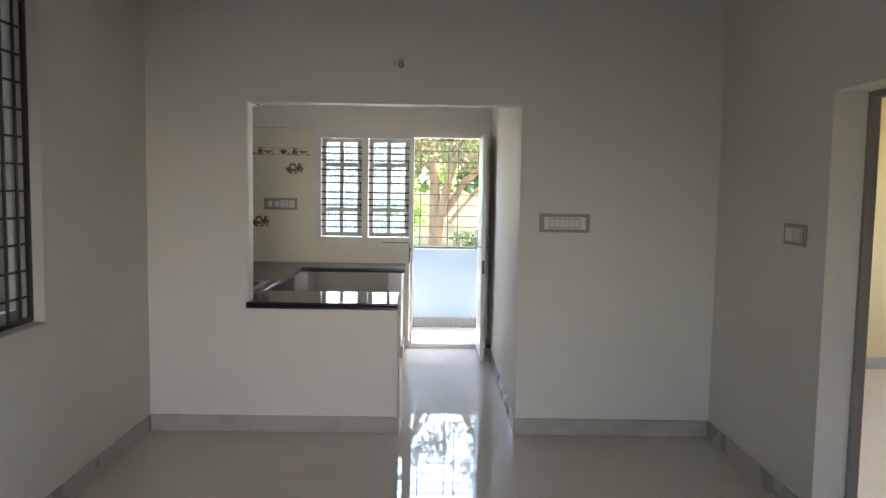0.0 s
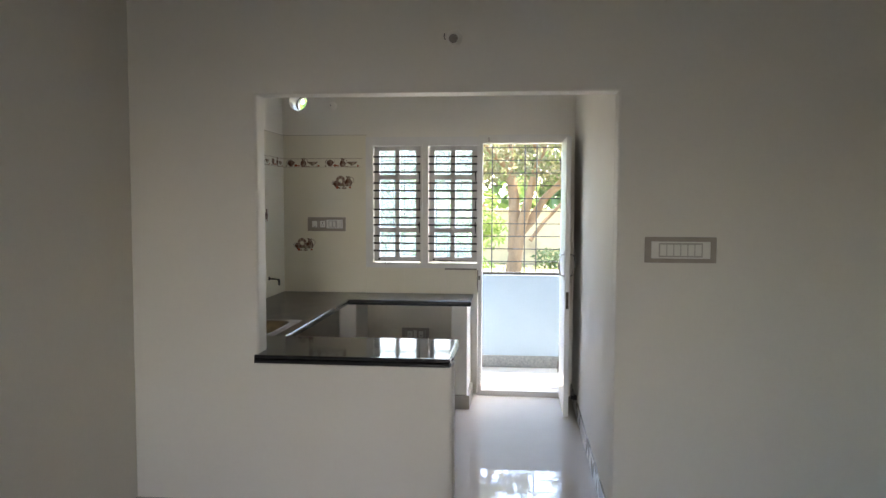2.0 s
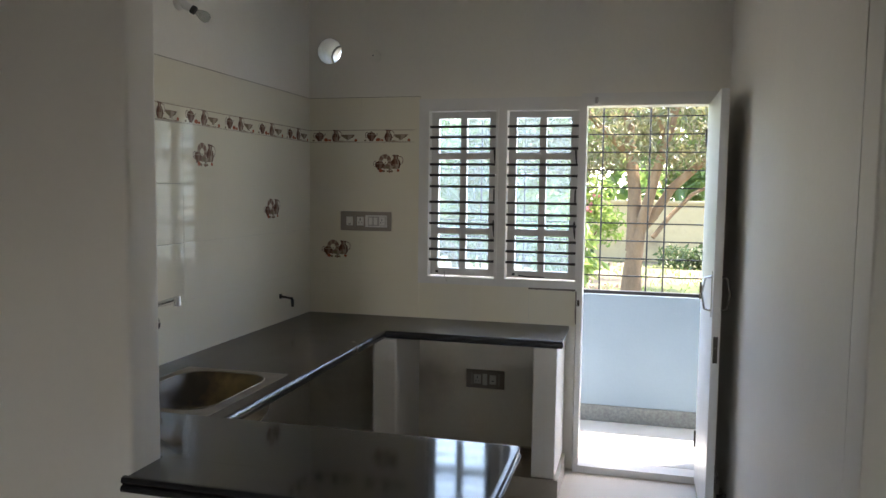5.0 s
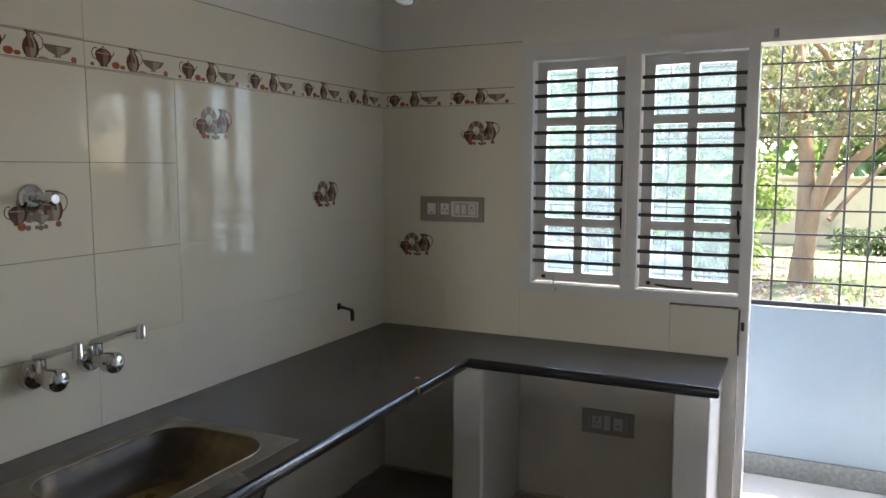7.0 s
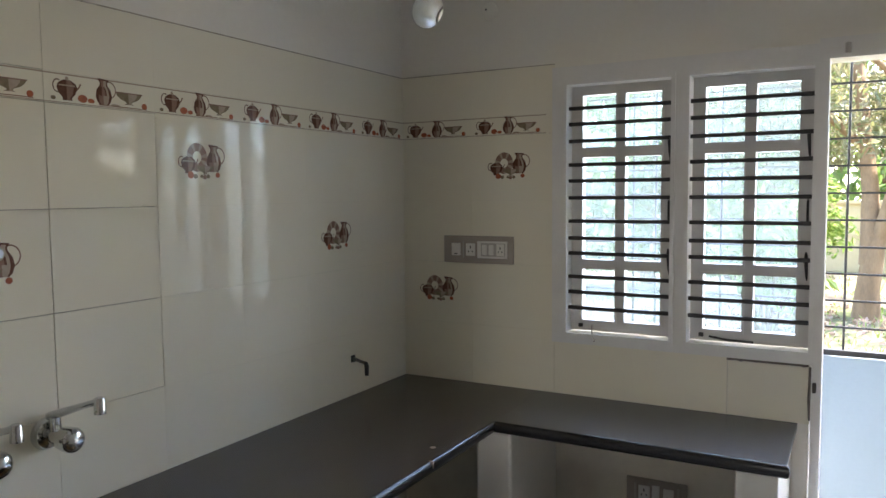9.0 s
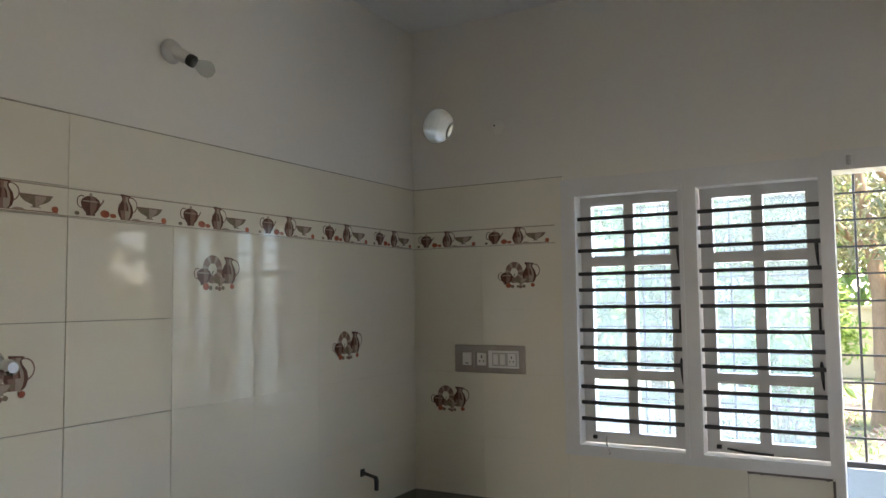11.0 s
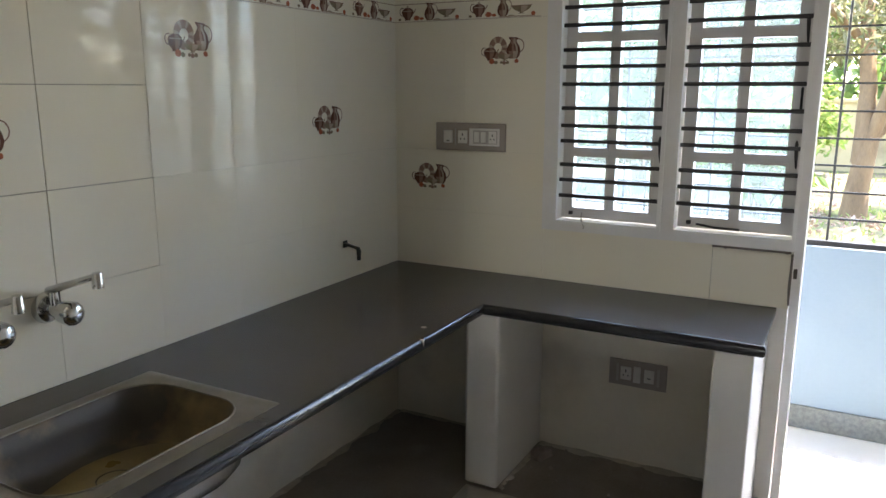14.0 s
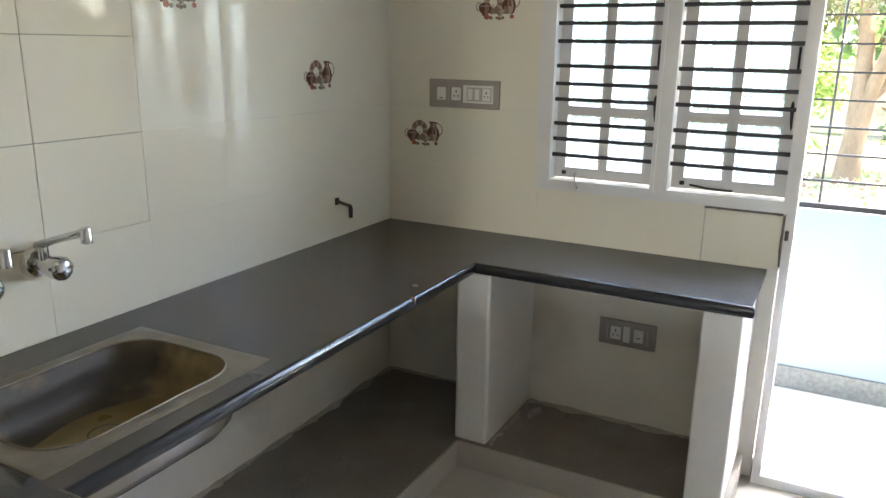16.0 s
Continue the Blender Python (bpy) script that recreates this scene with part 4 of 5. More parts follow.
def leaf_cloud(name, centres, spread, count, size, material, parent=None, label="", droop=0.0, ratio=0.42):
    """Many pointed leaves (a bent kite of two quads each) round some centres."""
    centres = np.array(centres, float)
    spread = np.array(spread, float)
    pick = rng.integers(0, len(centres), count)
    dirs = rng.normal(size=(count, 3))
    dirs /= np.linalg.norm(dirs, axis=1)[:, None]
    pos = centres[pick] + dirs * (rng.random((count, 1)) ** 0.45) * spread[pick]
    axis = rng.normal(size=(count, 3))
    axis[:, 2] -= droop
    axis /= np.linalg.norm(axis, axis=1)[:, None]
    ref = rng.normal(size=(count, 3))
    wide = np.cross(axis, ref)
    wide /= np.linalg.norm(wide, axis=1)[:, None]
    up = np.cross(wide, axis)
    s = size * (0.6 + 0.8 * rng.random((count, 1)))
    w = s * ratio * 0.5
    p0, p3 = pos, pos + axis * s - up * s * 0.12
    mid = pos + axis * s * 0.45 + up * s * 0.06
    verts = np.stack([p0, mid + wide * w, p3, mid - wide * w], 1).reshape(-1, 3)
    root = np.array(ROOT[parent.name]) if parent else np.zeros(3)
    idx = np.arange(count * 4).reshape(-1, 4)
    faces = np.concatenate([idx[:, [0, 1, 2]], idx[:, [0, 2, 3]]])
    me = bpy.data.meshes.new(name)
    me.from_pydata((verts - root).tolist(), [], faces.tolist())
    me.materials.append(material)
    ob = new(name, me)
    ROOT[ob.name] = Vector(root)
    if parent:
        ob.parent = parent
    if label:
        ob["label"] = label
    return ob


def wobble(a, b, n, amp, seed):
    a, b = Vector(a), Vector(b)
    return [a.lerp(b, k / n) + noise.noise_vector(Vector((seed, k * 0.7, 0))) * amp * (0 < k < n) for k in range(n + 1)]


TX, TY = 0.10, 16.5
tree = thing("garden_tree", (TX - 0.12, TY, GZ), "forked brown tree with a wide olive-green crown", "tree")
tb = tube([(TX - 0.04, TY, GZ), (TX - 0.03, TY, 0.1), (TX + 0.02, TY, 0.55), (TX + 0.07, TY, 0.95)], [0.20, 0.165, 0.15, 0.13], 14)
part("trunk", tb, M_BARK, tree, soft=True)
stems = [
    ([(TX - 0.04, TY, 0.5), (TX - 0.02, TY, 0.95), (TX - 0.03, TY + 0.1, 1.6), (TX - 0.12, TY + 0.2, 2.4), (TX - 0.25, TY + 0.3, 3.6), (TX - 0.7, TY + 0.3, 5.0)], [0.12, 0.128, 0.118, 0.10, 0.08, 0.04]),
    ([(TX + 0.05, TY, 0.8), (TX + 0.18, TY - 0.1, 1.25), (TX + 0.33, TY - 0.2, 1.9), (TX + 0.55, TY - 0.2, 2.7), (TX + 0.75, TY - 0.3, 3.7), (TX + 1.3, TY - 0.5, 4.9)], [0.11, 0.10, 0.085, 0.08, 0.065, 0.04]),
    ([(TX + 0.06, TY, 0.85), (TX + 0.32, TY + 0.1, 1.15), (TX + 0.62, TY + 0.2, 1.65), (TX + 1.05, TY + 0.2, 2.05), (TX + 1.6, TY + 0.2, 2.45), (TX + 2.6, TY + 0.4, 3.3)], [0.10, 0.095, 0.085, 0.08, 0.065, 0.04]),
    ([(TX + 0.32, TY + 0.1, 0.75), (TX + 0.62, TY + 0.3, 1.15), (TX + 1.0, TY + 0.4, 1.55), (TX + 1.6, TY + 0.5, 1.85)], [0.045, 0.042, 0.035, 0.02]),
    ([(TX - 0.2, TY + 0.2, 2.3), (TX - 0.9, TY - 0.3, 3.0), (TX - 1.9, TY - 0.8, 3.6)], [0.07, 0.055, 0.03]),
    ([(TX + 0.5, TY - 0.2, 2.5), (TX + 0.1, TY - 1.0, 3.2), (TX - 0.4, TY - 1.8, 3.6)], [0.06, 0.045, 0.02]),
]
for pts, rad in stems:
    part("limb", tube(pts, rad, 10), M_BARK, tree, soft=True)
cents, spr = [], []
for k in range(170):
    a, r = rng.random() * 6.283, 3.6 * math.sqrt(rng.random())
    z = 1.95 + 0.30 * r * rng.random() + 2.8 * rng.random() ** 1.4
    cents.append((TX + 0.2 + r * math.cos(a), TY + 1.0 + 0.7 * r * math.sin(a), z))
    s = 0.26 + 0.30 * rng.random()
    spr.append((s * 1.5, s * 1.5, s * 0.8))
leaf_cloud("crown", cents, spr, 15000, 0.145, M_LEAF, tree, droop=0.6, ratio=0.36)


def shrub(name, label, cents, spr, count, size, material, droop=0.0, ratio=0.42):
    c = np.mean(np.array(cents, float), 0)
    t = thing(name, (c[0], c[1], GZ), label, "shrub")
    st = bmesh.new()
    for p in cents:
        tube([(c[0] + (p[0] - c[0]) * 0.3, c[1] + (p[1] - c[1]) * 0.3, GZ), ((p[0] + c[0]) / 2, (p[1] + c[1]) / 2, (p[2] + GZ) / 2), p], [0.025, 0.018, 0.008], 6, st)
    part("stems", st, M_BARK, t)
    leaf_cloud("foliage", cents, spr, count, size, material, t, droop=droop, ratio=ratio)
    return t


shrub("lime_shrub", "tall shrub with large drooping lime-green leaves", [(-1.25, 14.6, 0.55), (-0.95, 14.5, 0.95), (-0.75, 14.6, 0.45), (-1.55, 14.8, 0.85), (-1.1, 14.7, 1.25)], [(0.35, 0.3, 0.35)] * 5, 420, 0.30, M_LIME, 0.8, 0.34)
fl = shrub("flower_shrub", "leafy shrub carrying a few pink flowers", [(-0.9, 18.5, 1.4), (-1.5, 18.7, 1.1), (-0.6, 18.6, 0.9), (-2.2, 18.6, 1.2)], [(0.55, 0.4, 0.5)] * 4, 1300, 0.16, M_LIME, 0.3)
leaf_cloud("flowers", [(-0.75, 18.1, 1.45), (-0.95, 18.1, 1.2), (-1.7, 18.2, 1.3)], [(0.14, 0.1, 0.12)] * 3, 26, 0.10, M_FLOWER, fl, ratio=0.8)["kind"] = "stuff"
for x0, n in ((1.1, 6), (-7.5, 9), (6.0, 8)):
    cc = [(x0 + 0.75 * k + 0.2 * rng.random(), 21.6 + 0.4 * rng.random(), -0.04 + 0.14 * rng.random()) for k in range(n)]
    shrub("hedge_shrub", "dark green low hedge along the compound wall", cc, [(0.6, 0.4, 0.35)] * n, 420 * n, 0.15, M_HEDGE, 0.2)
house = thing("far_house", (-8.2, 27.0, GZ), "pale blue single-storey house beyond the compound wall", "house")
hw = part("wall", slab_with_holes("y", 25.2, 25.4, (-11.6, -3.5), (GZ, 3.1), [(-9.9, -8.7, 0.9, 2.1), (-7.5, -6.3, 0.9, 2.1)]), M_HOUSE, house)
part("side_wall", box(-3.7, -3.5, 25.4, 29.0, GZ, 3.1), M_HOUSE, house)
part("side_wall", box(-11.6, -11.4, 25.4, 29.0, GZ, 3.1), M_HOUSE, house)
part("roof", box(-11.9, -3.2, 24.8, 29.3, 3.1005, 3.26, 0.01), M_HOUSE, house)
for hx in (-9.9, -7.5):
    hwin = part("window", slab_with_holes("y", 25.26, 25.34, (hx, hx + 1.2), (0.9, 2.1), [(hx + 0.07, hx + 0.57, 0.97, 2.03), (hx + 0.63, hx + 1.13, 0.97, 2.03)]), M_FRAME, house)
    for px in (hx + 0.07, hx + 0.63):
        part("pane", box(px, px + 0.5, 25.295, 25.305, 0.97, 2.03), M_SPECK, hwin)
for k in range(10):
    cx = -11 + 2.6 * k + rng.random()
    fy = 27 if k > 2 else 33
    cz = [(cx + 1.6 * rng.normal(), fy + 1.5 * rng.normal(), 1.2 + 5.0 * rng.random()) for _ in range(16)]
    t = thing("far_tree", (cx, fy, GZ), "sunlit leafy green tree beyond the compound wall", "tree", "trees beyond the wall")
    part("trunk", tube(wobble((cx, fy, GZ), (cx + 0.3, fy, 5.0), 6, 0.2, k), [0.2, 0.18, 0.16, 0.13, 0.1, 0.07, 0.04], 8), M_BARK, t, soft=True)
    leaf_cloud("crown", cz, [(1.3, 1.0, 0.9)] * len(cz), 900, 0.58, M_FAR, t, droop=0.3)
# unseen trees added at the garden's side to block horizon sky in tile reflections
for k in range(9):
    cx, cy = 9.5 + 2.9 * k + rng.random(), 11.0 + 1.5 * k + 2 * rng.random()
    cz = [(cx + 1.5 * rng.normal(), cy + 1.5 * rng.normal(), 0.9 + 4.6 * rng.random()) for _ in range(18)]
    t = thing("far_tree", (cx, cy, GZ), "leafy green tree added out of view to block the horizon sky", "tree", "trees at the side")
    part("trunk", tube(wobble((cx, cy, GZ), (cx + 0.3, cy, 4.6), 6, 0.2, k + 40), [0.2, 0.18, 0.16, 0.13, 0.1, 0.07, 0.04], 8), M_BARK, t, soft=True)
    leaf_cloud("crown", cz, [(1.2, 1.2, 0.9)] * len(cz), 1000, 0.58, M_FAR, t, droop=0.3)
# greenery before the kitchen window
for k, (cx, cy) in enumerate(((-3.9, 19.5), (-11.2, 21.5))):
    cz = [(cx + 1.1 * rng.normal(), cy + 1.0 * rng.normal(), 0.7 + 2.6 * rng.random()) for _ in range(14)]
    t = thing("far_tree", (cx, cy, GZ), "sunlit leafy green tree in the garden", "tree", "garden trees")
    part("trunk", tube(wobble((cx, cy, GZ), (cx + 0.2, cy, 4.2), 6, 0.2, k + 20), [0.16, 0.15, 0.13, 0.11, 0.09, 0.06, 0.03], 8), M_BARK, t, soft=True)
    leaf_cloud("crown", cz, [(0.9, 0.9, 0.7)] * len(cz), 1000, 0.42, M_FAR, t, droop=0.3)
for k in range(4, 9):
    sx = 0.75 + 0.42 * k + 0.1 * rng.random() if k < 5 else -2.4 + 0.4 * (k - 5)
    t = thing("garden_stone", (sx, 20.9, GZ), "dark rough edging stone in the garden", "stone", "edging stones")
    sb = bmesh.new()
    bmesh.ops.create_icosphere(sb, subdivisions=2, radius=0.2, matrix=Matrix.Translation((sx, 20.9, GZ + 0.11)) @ Matrix.Diagonal((1.1, 0.8, 0.75, 1)))
    for v in sb.verts:
        v.co += noise.noise_vector(v.co * 4) * 0.08
    part("boulder", sb, M_STONE, t, soft=True)
lit = np.stack([rng.normal(-0.9, 0.9, 700), rng.normal(15.6, 0.9, 700), np.full(700, GZ + 0.02)], 1)
lo = leaf_cloud("leaf_litter", lit, np.full((700, 3), 0.01), 700, 0.085, M_LITTER, None, ratio=0.6)
tagged(lo, "dry pinkish fallen leaves scattered round the tree", "leaf litter", "", "stuff")
gx = np.stack([rng.uniform(-7, 8, 6000), rng.uniform(12, 23, 6000), np.full(6000, GZ)], 1)
go = leaf_cloud("grass", gx, np.full((6000, 3), 0.02), 6000, 0.10, M_LIME, None, droop=-2.5, ratio=0.12)
tagged(go, "sparse yellow-green grass on the sandy soil", "grass", "", "stuff")

# ---- wall tiles, with their prints ----
COLS_Y = [6.530 - 0.3265 * k for k in range(8)]
ROWS_Z = [0.8155, 1.060, 1.316, 1.573, 1.832]
BORD = (1.832, 1.908)
TILE_TOP = 2.092
GAP = 0.00016


def poly(bm, pts, mi, w):
    f = bm.faces.new([bm.verts.new((u, -w, v)) for u, v in pts])
    f.material_index = mi


def vessel(bm, cx, cz, prof, mi, w, lighter=None):
    """A flat printed pot: (half width, height) pairs, in upright bands of tone with a pale streak."""
    lighter = mi if lighter is None else lighter
    edge = 0 if mi == 1 else mi
    for a, b, tone in ((-1.0, -0.66, edge), (-0.66, -0.05, mi), (-0.05, 0.16, 2 if mi else 1), (0.16, 0.66, lighter), (0.66, 1.0, edge)):
        for (r0, h0), (r1, h1) in zip(prof, prof[1:]):
            poly(bm, [(cx + r0 * a, cz + h0), (cx + r0 * b, cz + h0), (cx + r1 * b, cz + h1), (cx + r1 * a, cz + h1)], tone, w)


def stroke(bm, pts, t, mi, w):
    for (u0, v0), (u1, v1) in zip(pts, pts[1:]):
        d = Vector((u1 - u0, v1 - v0)).normalized() * t
        poly(bm, [(u0 - d.y, v0 + d.x), (u1 - d.y, v1 + d.x), (u1 + d.y, v1 - d.x), (u0 + d.y, v0 - d.x)], mi, w)


def disc(bm, cx, cz, ru, rv, mi, w, n=12):
    poly(bm, [(cx + ru * math.cos(2 * math.pi * k / n), cz + rv * math.sin(2 * math.pi * k / n)) for k in range(n)], mi, w)


def arc(cx, cz, ru, rv, a0, a1, n=7):
    return [(cx + ru * math.cos(radians(a0 + (a1 - a0) * k / n)), cz + rv * math.sin(radians(a0 + (a1 - a0) * k / n))) for k in range(n + 1)]


def teapot(bm, cx, cz, s, w):
    stroke(bm, arc(cx - 0.021 * s, cz + 0.028 * s, 0.010 * s, 0.013 * s, 60, 280), 0.0012 * s, 0, w)
    stroke(bm, [(cx + 0.018 * s, cz + 0.018 * s), (cx + 0.028 * s, cz + 0.030 * s), (cx + 0.031 * s, cz + 0.036 * s)], 0.0017 * s, 1, w)
    vessel(bm, cx, cz, [(0.011 * s, 0), (0.010 * s, 0.005 * s), (0.019 * s, 0.014 * s), (0.023 * s, 0.026 * s), (0.020 * s, 0.034 * s), (0.012 * s, 0.039 * s), (0.007 * s, 0.041 * s)], 0, w + 0.00004, 1)
    disc(bm, cx, cz + 0.044 * s, 0.004 * s, 0.004 * s, 2, w + 0.00006)
    stroke(bm, [(cx - 0.018 * s, cz + 0.030 * s), (cx + 0.018 * s, cz + 0.030 * s)], 0.0014 * s, 2, w + 0.00008)


def jug(bm, cx, cz, s, w):
    stroke(bm, arc(cx + 0.014 * s, cz + 0.034 * s, 0.017 * s, 0.018 * s, 100, -80), 0.0013 * s, 1, w)
    vessel(bm, cx, cz, [(0.011 * s, 0), (0.017 * s, 0.006 * s), (0.021 * s, 0.018 * s), (0.018 * s, 0.032 * s), (0.010 * s, 0.043 * s), (0.009 * s, 0.048 * s), (0.014 * s, 0.055 * s)], 1, w + 0.00004, 2)
    stroke(bm, [(cx - 0.014 * s, cz + 0.056 * s), (cx + 0.012 * s, cz + 0.054 * s)], 0.0016 * s, 0, w + 0.00006)
    vessel(bm, cx - 0.004 * s, cz + 0.020 * s, [(0.012 * s, 0), (0.010 * s, 0.012 * s), (0.006 * s, 0.020 * s)], 0, w + 0.00008, 1)


def dish(bm, cx, cz, s, w):
    vessel(bm, cx, cz, [(0.013 * s, 0), (0.006 * s, 0.003 * s), (0.008 * s, 0.006 * s), (0.024 * s, 0.012 * s), (0.033 * s, 0.019 * s), (0.037 * s, 0.026 * s)], 3, w + 0.00004, 2)
    stroke(bm, [(cx - 0.039 * s, cz + 0.027 * s), (cx + 0.039 * s, cz + 0.027 * s)], 0.0013 * s, 1, w + 0.00006)


def border_print():
    """One repeat of the printed border: pot, tomatoes, jug, dish and fruit on a pale band."""
    bm = bmesh.new()
    w, H, W = 0.0003, BORD[1] - BORD[0], 0.3247
    stroke(bm, [(0.0, H - 0.004), (W, H - 0.004)], 0.0018, 2, w)
    stroke(bm, [(0.0, 0.003), (W, 0.003)], 0.0012, 2, w)
    b0 = 0.009
    teapot(bm, 0.062, b0, 1.22, w)
    disc(bm, 0.024, b0 + 0.004, 0.007, 0.005, 3, w)
    disc(bm, 0.104, b0 + 0.008, 0.014, 0.010, 4, w)
    disc(bm, 0.128, b0 + 0.005, 0.010, 0.006, 4, w + 0.00005)
    jug(bm, 0.166, b0 - 0.001, 1.16, w)
    disc(bm, 0.200, b0 + 0.001, 0.014, 0.003, 2, w)
    dish(bm, 0.243, b0 + 0.006, 1.12, w)
    disc(bm, 0.292, b0 + 0.006, 0.009, 0.008, 4, w)
    stroke(bm, [(0.15, b0 - 0.002), (0.30, b0 - 0.002)], 0.0012, 1, w)
    return bm


def crockery_print():
    """A round plate behind a pot, a jug and a dish, with fruit in front."""
    bm = bmesh.new()
    w = 0.0003
    for k in range(20):
        a0, a1 = 2 * math.pi * k / 20, 2 * math.pi * (k + 1) / 20
        poly(bm, [(0.070 + r * math.cos(a) * 0.92, 0.062 + r * math.sin(a)) for r, a in ((0.018, a0), (0.043, a0), (0.043, a1), (0.018, a1))], 1 if k % 3 else 2, w)
    teapot(bm, 0.036, 0.014, 1.20, w + 0.0001)
    jug(bm, 0.136, 0.020, 1.42, w + 0.0001)
    dish(bm, 0.100, 0.012, 0.95, w + 0.0002)
    for u, v, r, mi in ((0.044, 0.010, 0.012, 4), (0.062, 0.006, 0.008, 3), (0.086, 0.006, 0.006, 3), (0.098, 0.004, 0.008, 1), (0.112, 0.006, 0.007, 3), (0.150, 0.011, 0.009, 4)):
        disc(bm, u, v, r, r * 0.9, mi, w + 0.0003)
    return bm


def print_mesh(name, bm):
    me = bpy.data.meshes.new(name)
    bm.to_mesh(me)
    bm.free()
    for m in PRINTS:
        me.materials.append(m)
    return me


BORDER_ME = print_mesh("border_print", border_print())
MOTIF_ME = print_mesh("crockery_print", crockery_print())
TILE_ME = {}


def tile_mesh(w, h, gap=GAP):
    key = (round(w, 4), round(h, 4), gap)
    if key not in TILE_ME:
        bm = box(gap, w - gap, -0.008, -0.0015, gap, h - gap)
        edges = [e for e in bm.edges if all(v.co.y < -0.007 for v in e.verts)]
        if gap > GAP:
            bmesh.ops.bevel(bm, geom=edges, offset=0.0004, segments=1, affect="EDGES")
        bmesh.ops.recalc_face_normals(bm, faces=bm.faces)
        me = bpy.data.meshes.new("tile")
        bm.to_mesh(me)
        bm.free()
        me.materials.append(M_TILE)
        TILE_ME[key] = me
    return TILE_ME[key]


def hang(name, me, m, parent, label=""):
    ob = new(name, me)
    ob.parent = parent
    ob.matrix_parent_inverse = parent.matrix_basis.inverted()
    ob.matrix_basis = m
    if label:
        ob["label"] = label
    return ob


def tiling(name, m, cols, rows, border, label, wide=False, skip=()):
    """Tiles on a wall: m places u = 0, v = 0 on the plaster, u to the right."""
    u0, u1, v0, v1 = cols[0], cols[-1], rows[0], rows[-1]
    b = box(u0, u1, -0.0015, -0.0004, v0, v1)
    bmesh.ops.transform(b, matrix=m, verts=b.verts)
    back = structure(name, b, M_GROUT_PALE, label, "wall tiles")
    if wide:
        # open joints, dark with dirt
        for g in ((u0, 5.215, 1.2, 1.832), (4.885, 4.910, v0, 1.2)):
            gb = box(g[0], g[1], -0.0019, -0.0014, g[2], g[3])
            bmesh.ops.transform(gb, matrix=m, verts=gb.verts)
            part("grout", gb, M_GROUT, back, "dirty open joints")
    for i, (a, c) in enumerate(zip(cols, cols[1:])):
        for j, (d, e_) in enumerate(zip(rows, rows[1:])):
            if (i, j) in skip:
                continue
            jit = pose(a, -0.00012 * random.random(), d)
            t = hang("tile", tile_mesh(c - a, e_ - d, 0.0012 if wide and c < 5.26 and 0 < j < 4 else 0.0008 if wide and c < 4.91 else GAP), m @ jit, back)
            if border is not None and j == border:
                hang("border_print", BORDER_ME, m @ jit @ pose(0, -0.008, 0), t, "printed brown crockery border") if abs(c - a) > 0.3 else None
    return back


RZ = [*ROWS_Z, BORD[1], TILE_TOP]
left_m = pose(KL, 0, 0, 0, 0, 90)            # u runs along +y, out of the wall is +x
lcols = sorted([YP1 + 0.002, *COLS_Y[:-1]])
tl = tiling("left_wall_tiles", left_m, lcols, RZ, 4, "glossy ivory wall tiles with a printed crockery border", True)
back_m = pose(0, YB0, 0)
bcols = [KLT, KLT + 0.3265, -1.0815]
tbk = tiling("back_wall_tiles", back_m, bcols, RZ, 4, "glossy ivory wall tiles beside the kitchen window")
tiling("sill_tiles", back_m, [-1.0805, -0.769, -0.436], [CT + 0.0005, 1.0225], None, "glossy ivory wall tiles below the kitchen window")
last = hang("tile", tile_mesh(0.262, 0.195), back_m @ pose(-0.433, -0.003, CT + 0.001), tbk)
MOTIFS = [(left_m, y, z) for y, z in ((5.302, 1.654), (5.956, 1.398), (4.640, 1.398))] + [(back_m, x, z) for x, z in ((-1.364, 1.660), (-1.688, 1.152))]
for m, u, z in MOTIFS:
    owner = tl if m is left_m else tbk
    hang("crockery_print", MOTIF_ME, m @ pose(u, -0.0085, z), owner, "printed brown crockery picture")

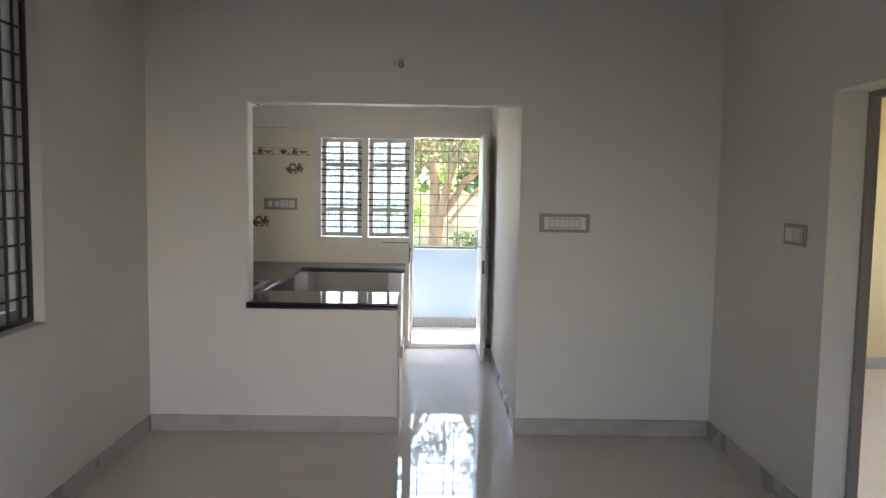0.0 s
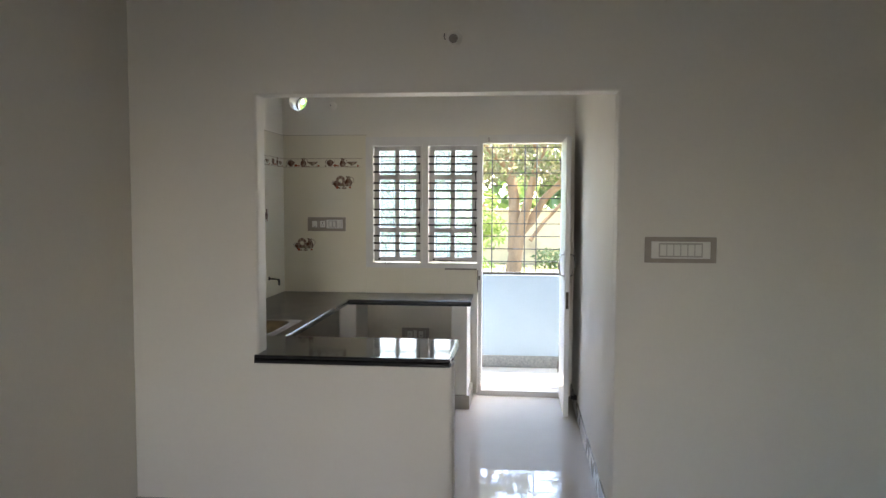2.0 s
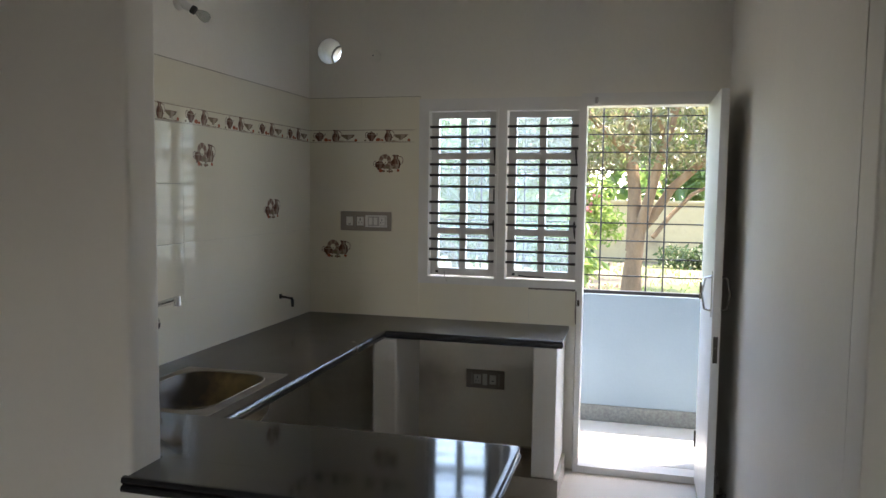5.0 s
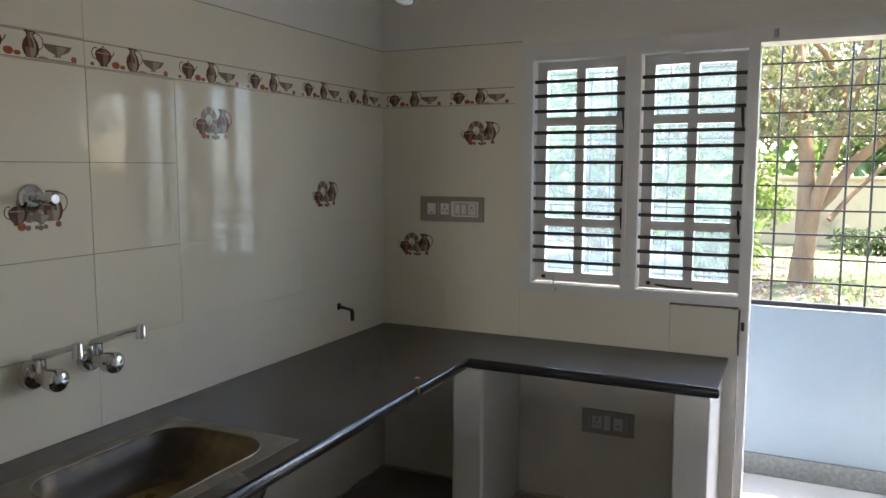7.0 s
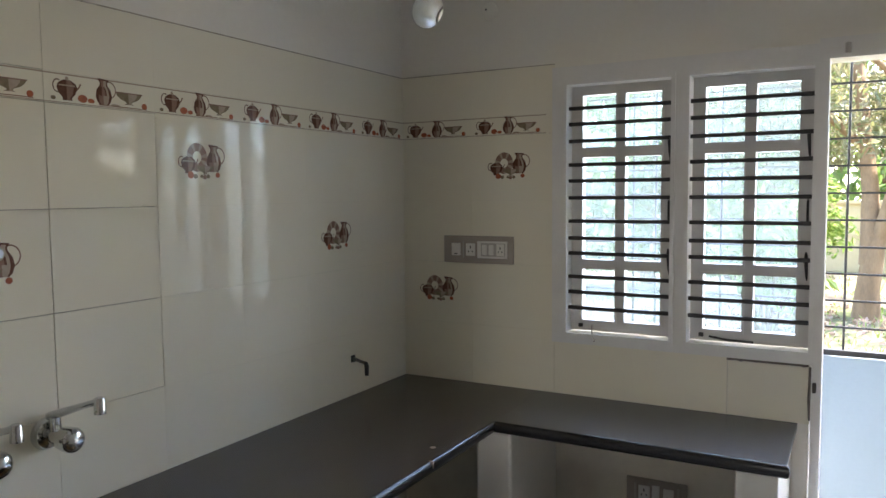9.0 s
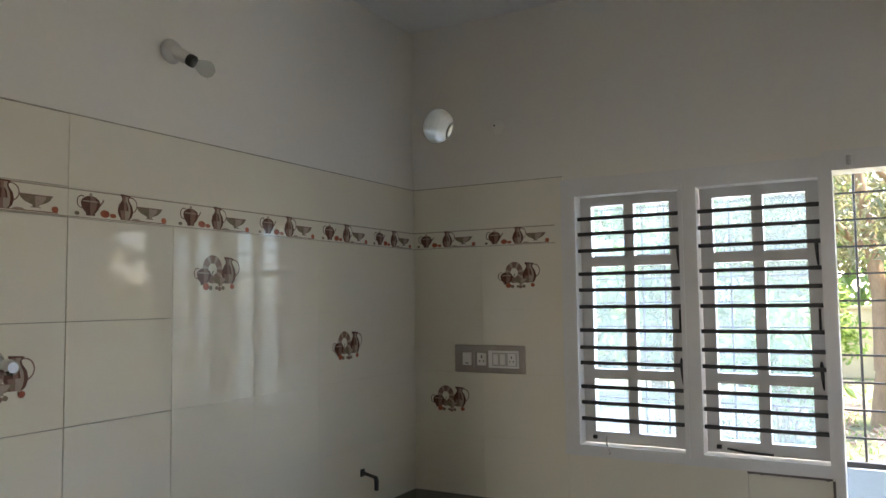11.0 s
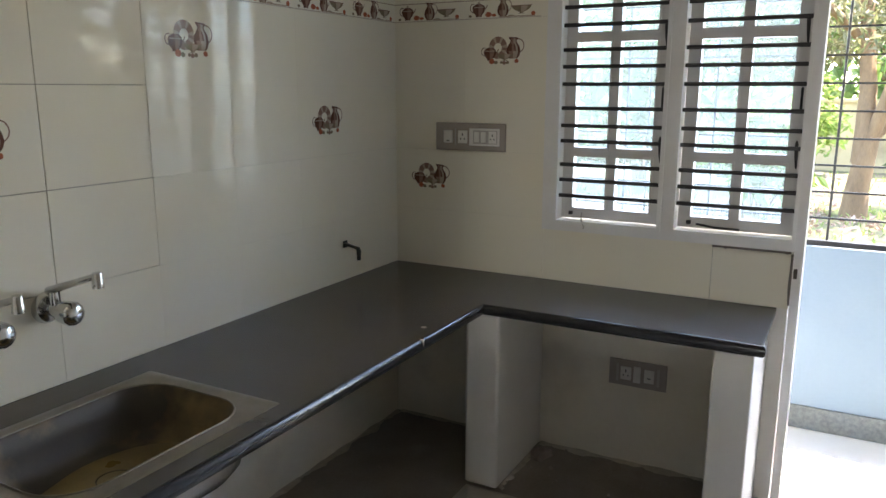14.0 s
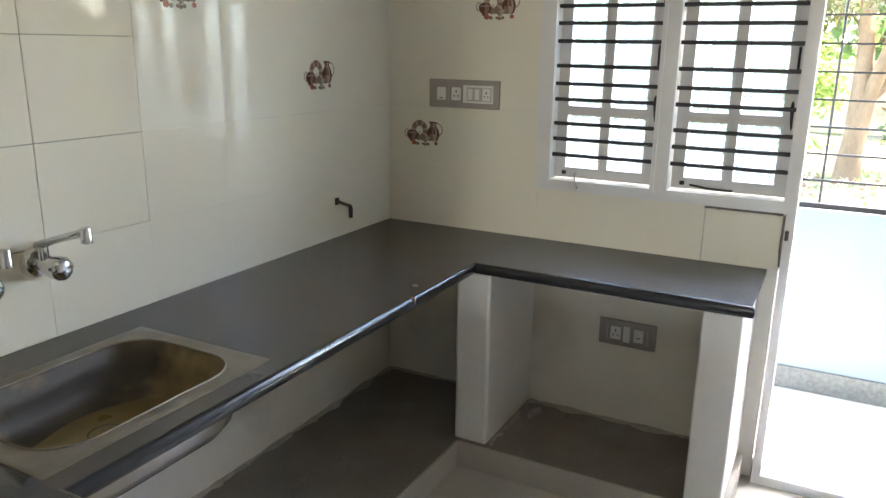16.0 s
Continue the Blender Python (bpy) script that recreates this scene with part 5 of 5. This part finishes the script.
for nm, bx in (("tile_trim_1", (KL + 0.0005, KL + 0.0095, YP1 + 0.002, YB0 - 0.001)), ("tile_trim_2", (KL + 0.0095, -1.0815, YB0 - 0.0095, YB0 - 0.0005))):
    structure(nm, box(*bx, TILE_TOP - 0.0005, TILE_TOP + 0.0032, 0.001, seg=1), M_MORTAR, "brownish mortar line along the top of the wall tiles", "trim")
crumbs = bmesh.new()
for _ in range(70):
    if rng.random() < 0.5:
        c0 = Vector((rng.uniform(-1.75, -1.25), rng.uniform(4.6, 6.5), 0.0985))
    else:
        c0 = Vector((rng.uniform(-1.07, -0.40), 6.13 + 0.38 * rng.random() ** 0.6, 0.0985))
    r0 = 0.002 + 0.006 * rng.random() ** 3
    bmesh.ops.create_icosphere(crumbs, subdivisions=1, radius=r0, matrix=Matrix.Translation(c0 + Vector((0, 0, r0 * 0.5))) @ Euler((rng.random() * 3, rng.random() * 3, 0)).to_matrix().to_4x4() @ Matrix.Diagonal((1, 1.4, 0.7, 1)))
tagged(part("plaster_crumbs", crumbs, M_RUBBLE), "tiny pale plaster crumbs strewn on the platform", "crumbs", "", "stuff")

# rough cement left under the window's end
cs = thing("cement_patch", (-0.31, YB0 - 0.01, 1.0), "rough grey cement smear under the window frame", "cement patch")
cb = bmesh.new()
bmesh.ops.create_grid(cb, x_segments=40, y_segments=4, size=0.5, matrix=Matrix.Translation((-0.308, YB0 - 0.010, 1.0185)) @ Matrix.Diagonal((0.26, 1, 0.0135, 1)) @ pose(0, 0, 0, 90))
for v in cb.verts:
    k = noise.noise(v.co * 45)
    v.co.y -= 0.004 + 0.004 * k
    if v.co.z < 1.013:
        v.co.z += 0.006 * noise.noise(Vector((v.co.x * 60, 3, 0)))
ext = bmesh.ops.extrude_face_region(cb, geom=cb.faces[:])
bmesh.ops.translate(cb, verts=[g for g in ext["geom"] if isinstance(g, bmesh.types.BMVert)], vec=(0, 0.006, 0))
part("smear", cb, M_CEMENT, cs)
cb = bmesh.new()
tube([(LX0 - 0.004, YB0 - 0.012, 0.83), (LX0 - 0.006, YB0 - 0.014, 0.90), (LX0 - 0.002, YB0 - 0.012, 0.96), (LX0 - 0.005, YB0 - 0.013, 1.01)], [0.004, 0.006, 0.008, 0.005], 7, cb)
part("crack_filling", cb, M_CEMENT, cs)
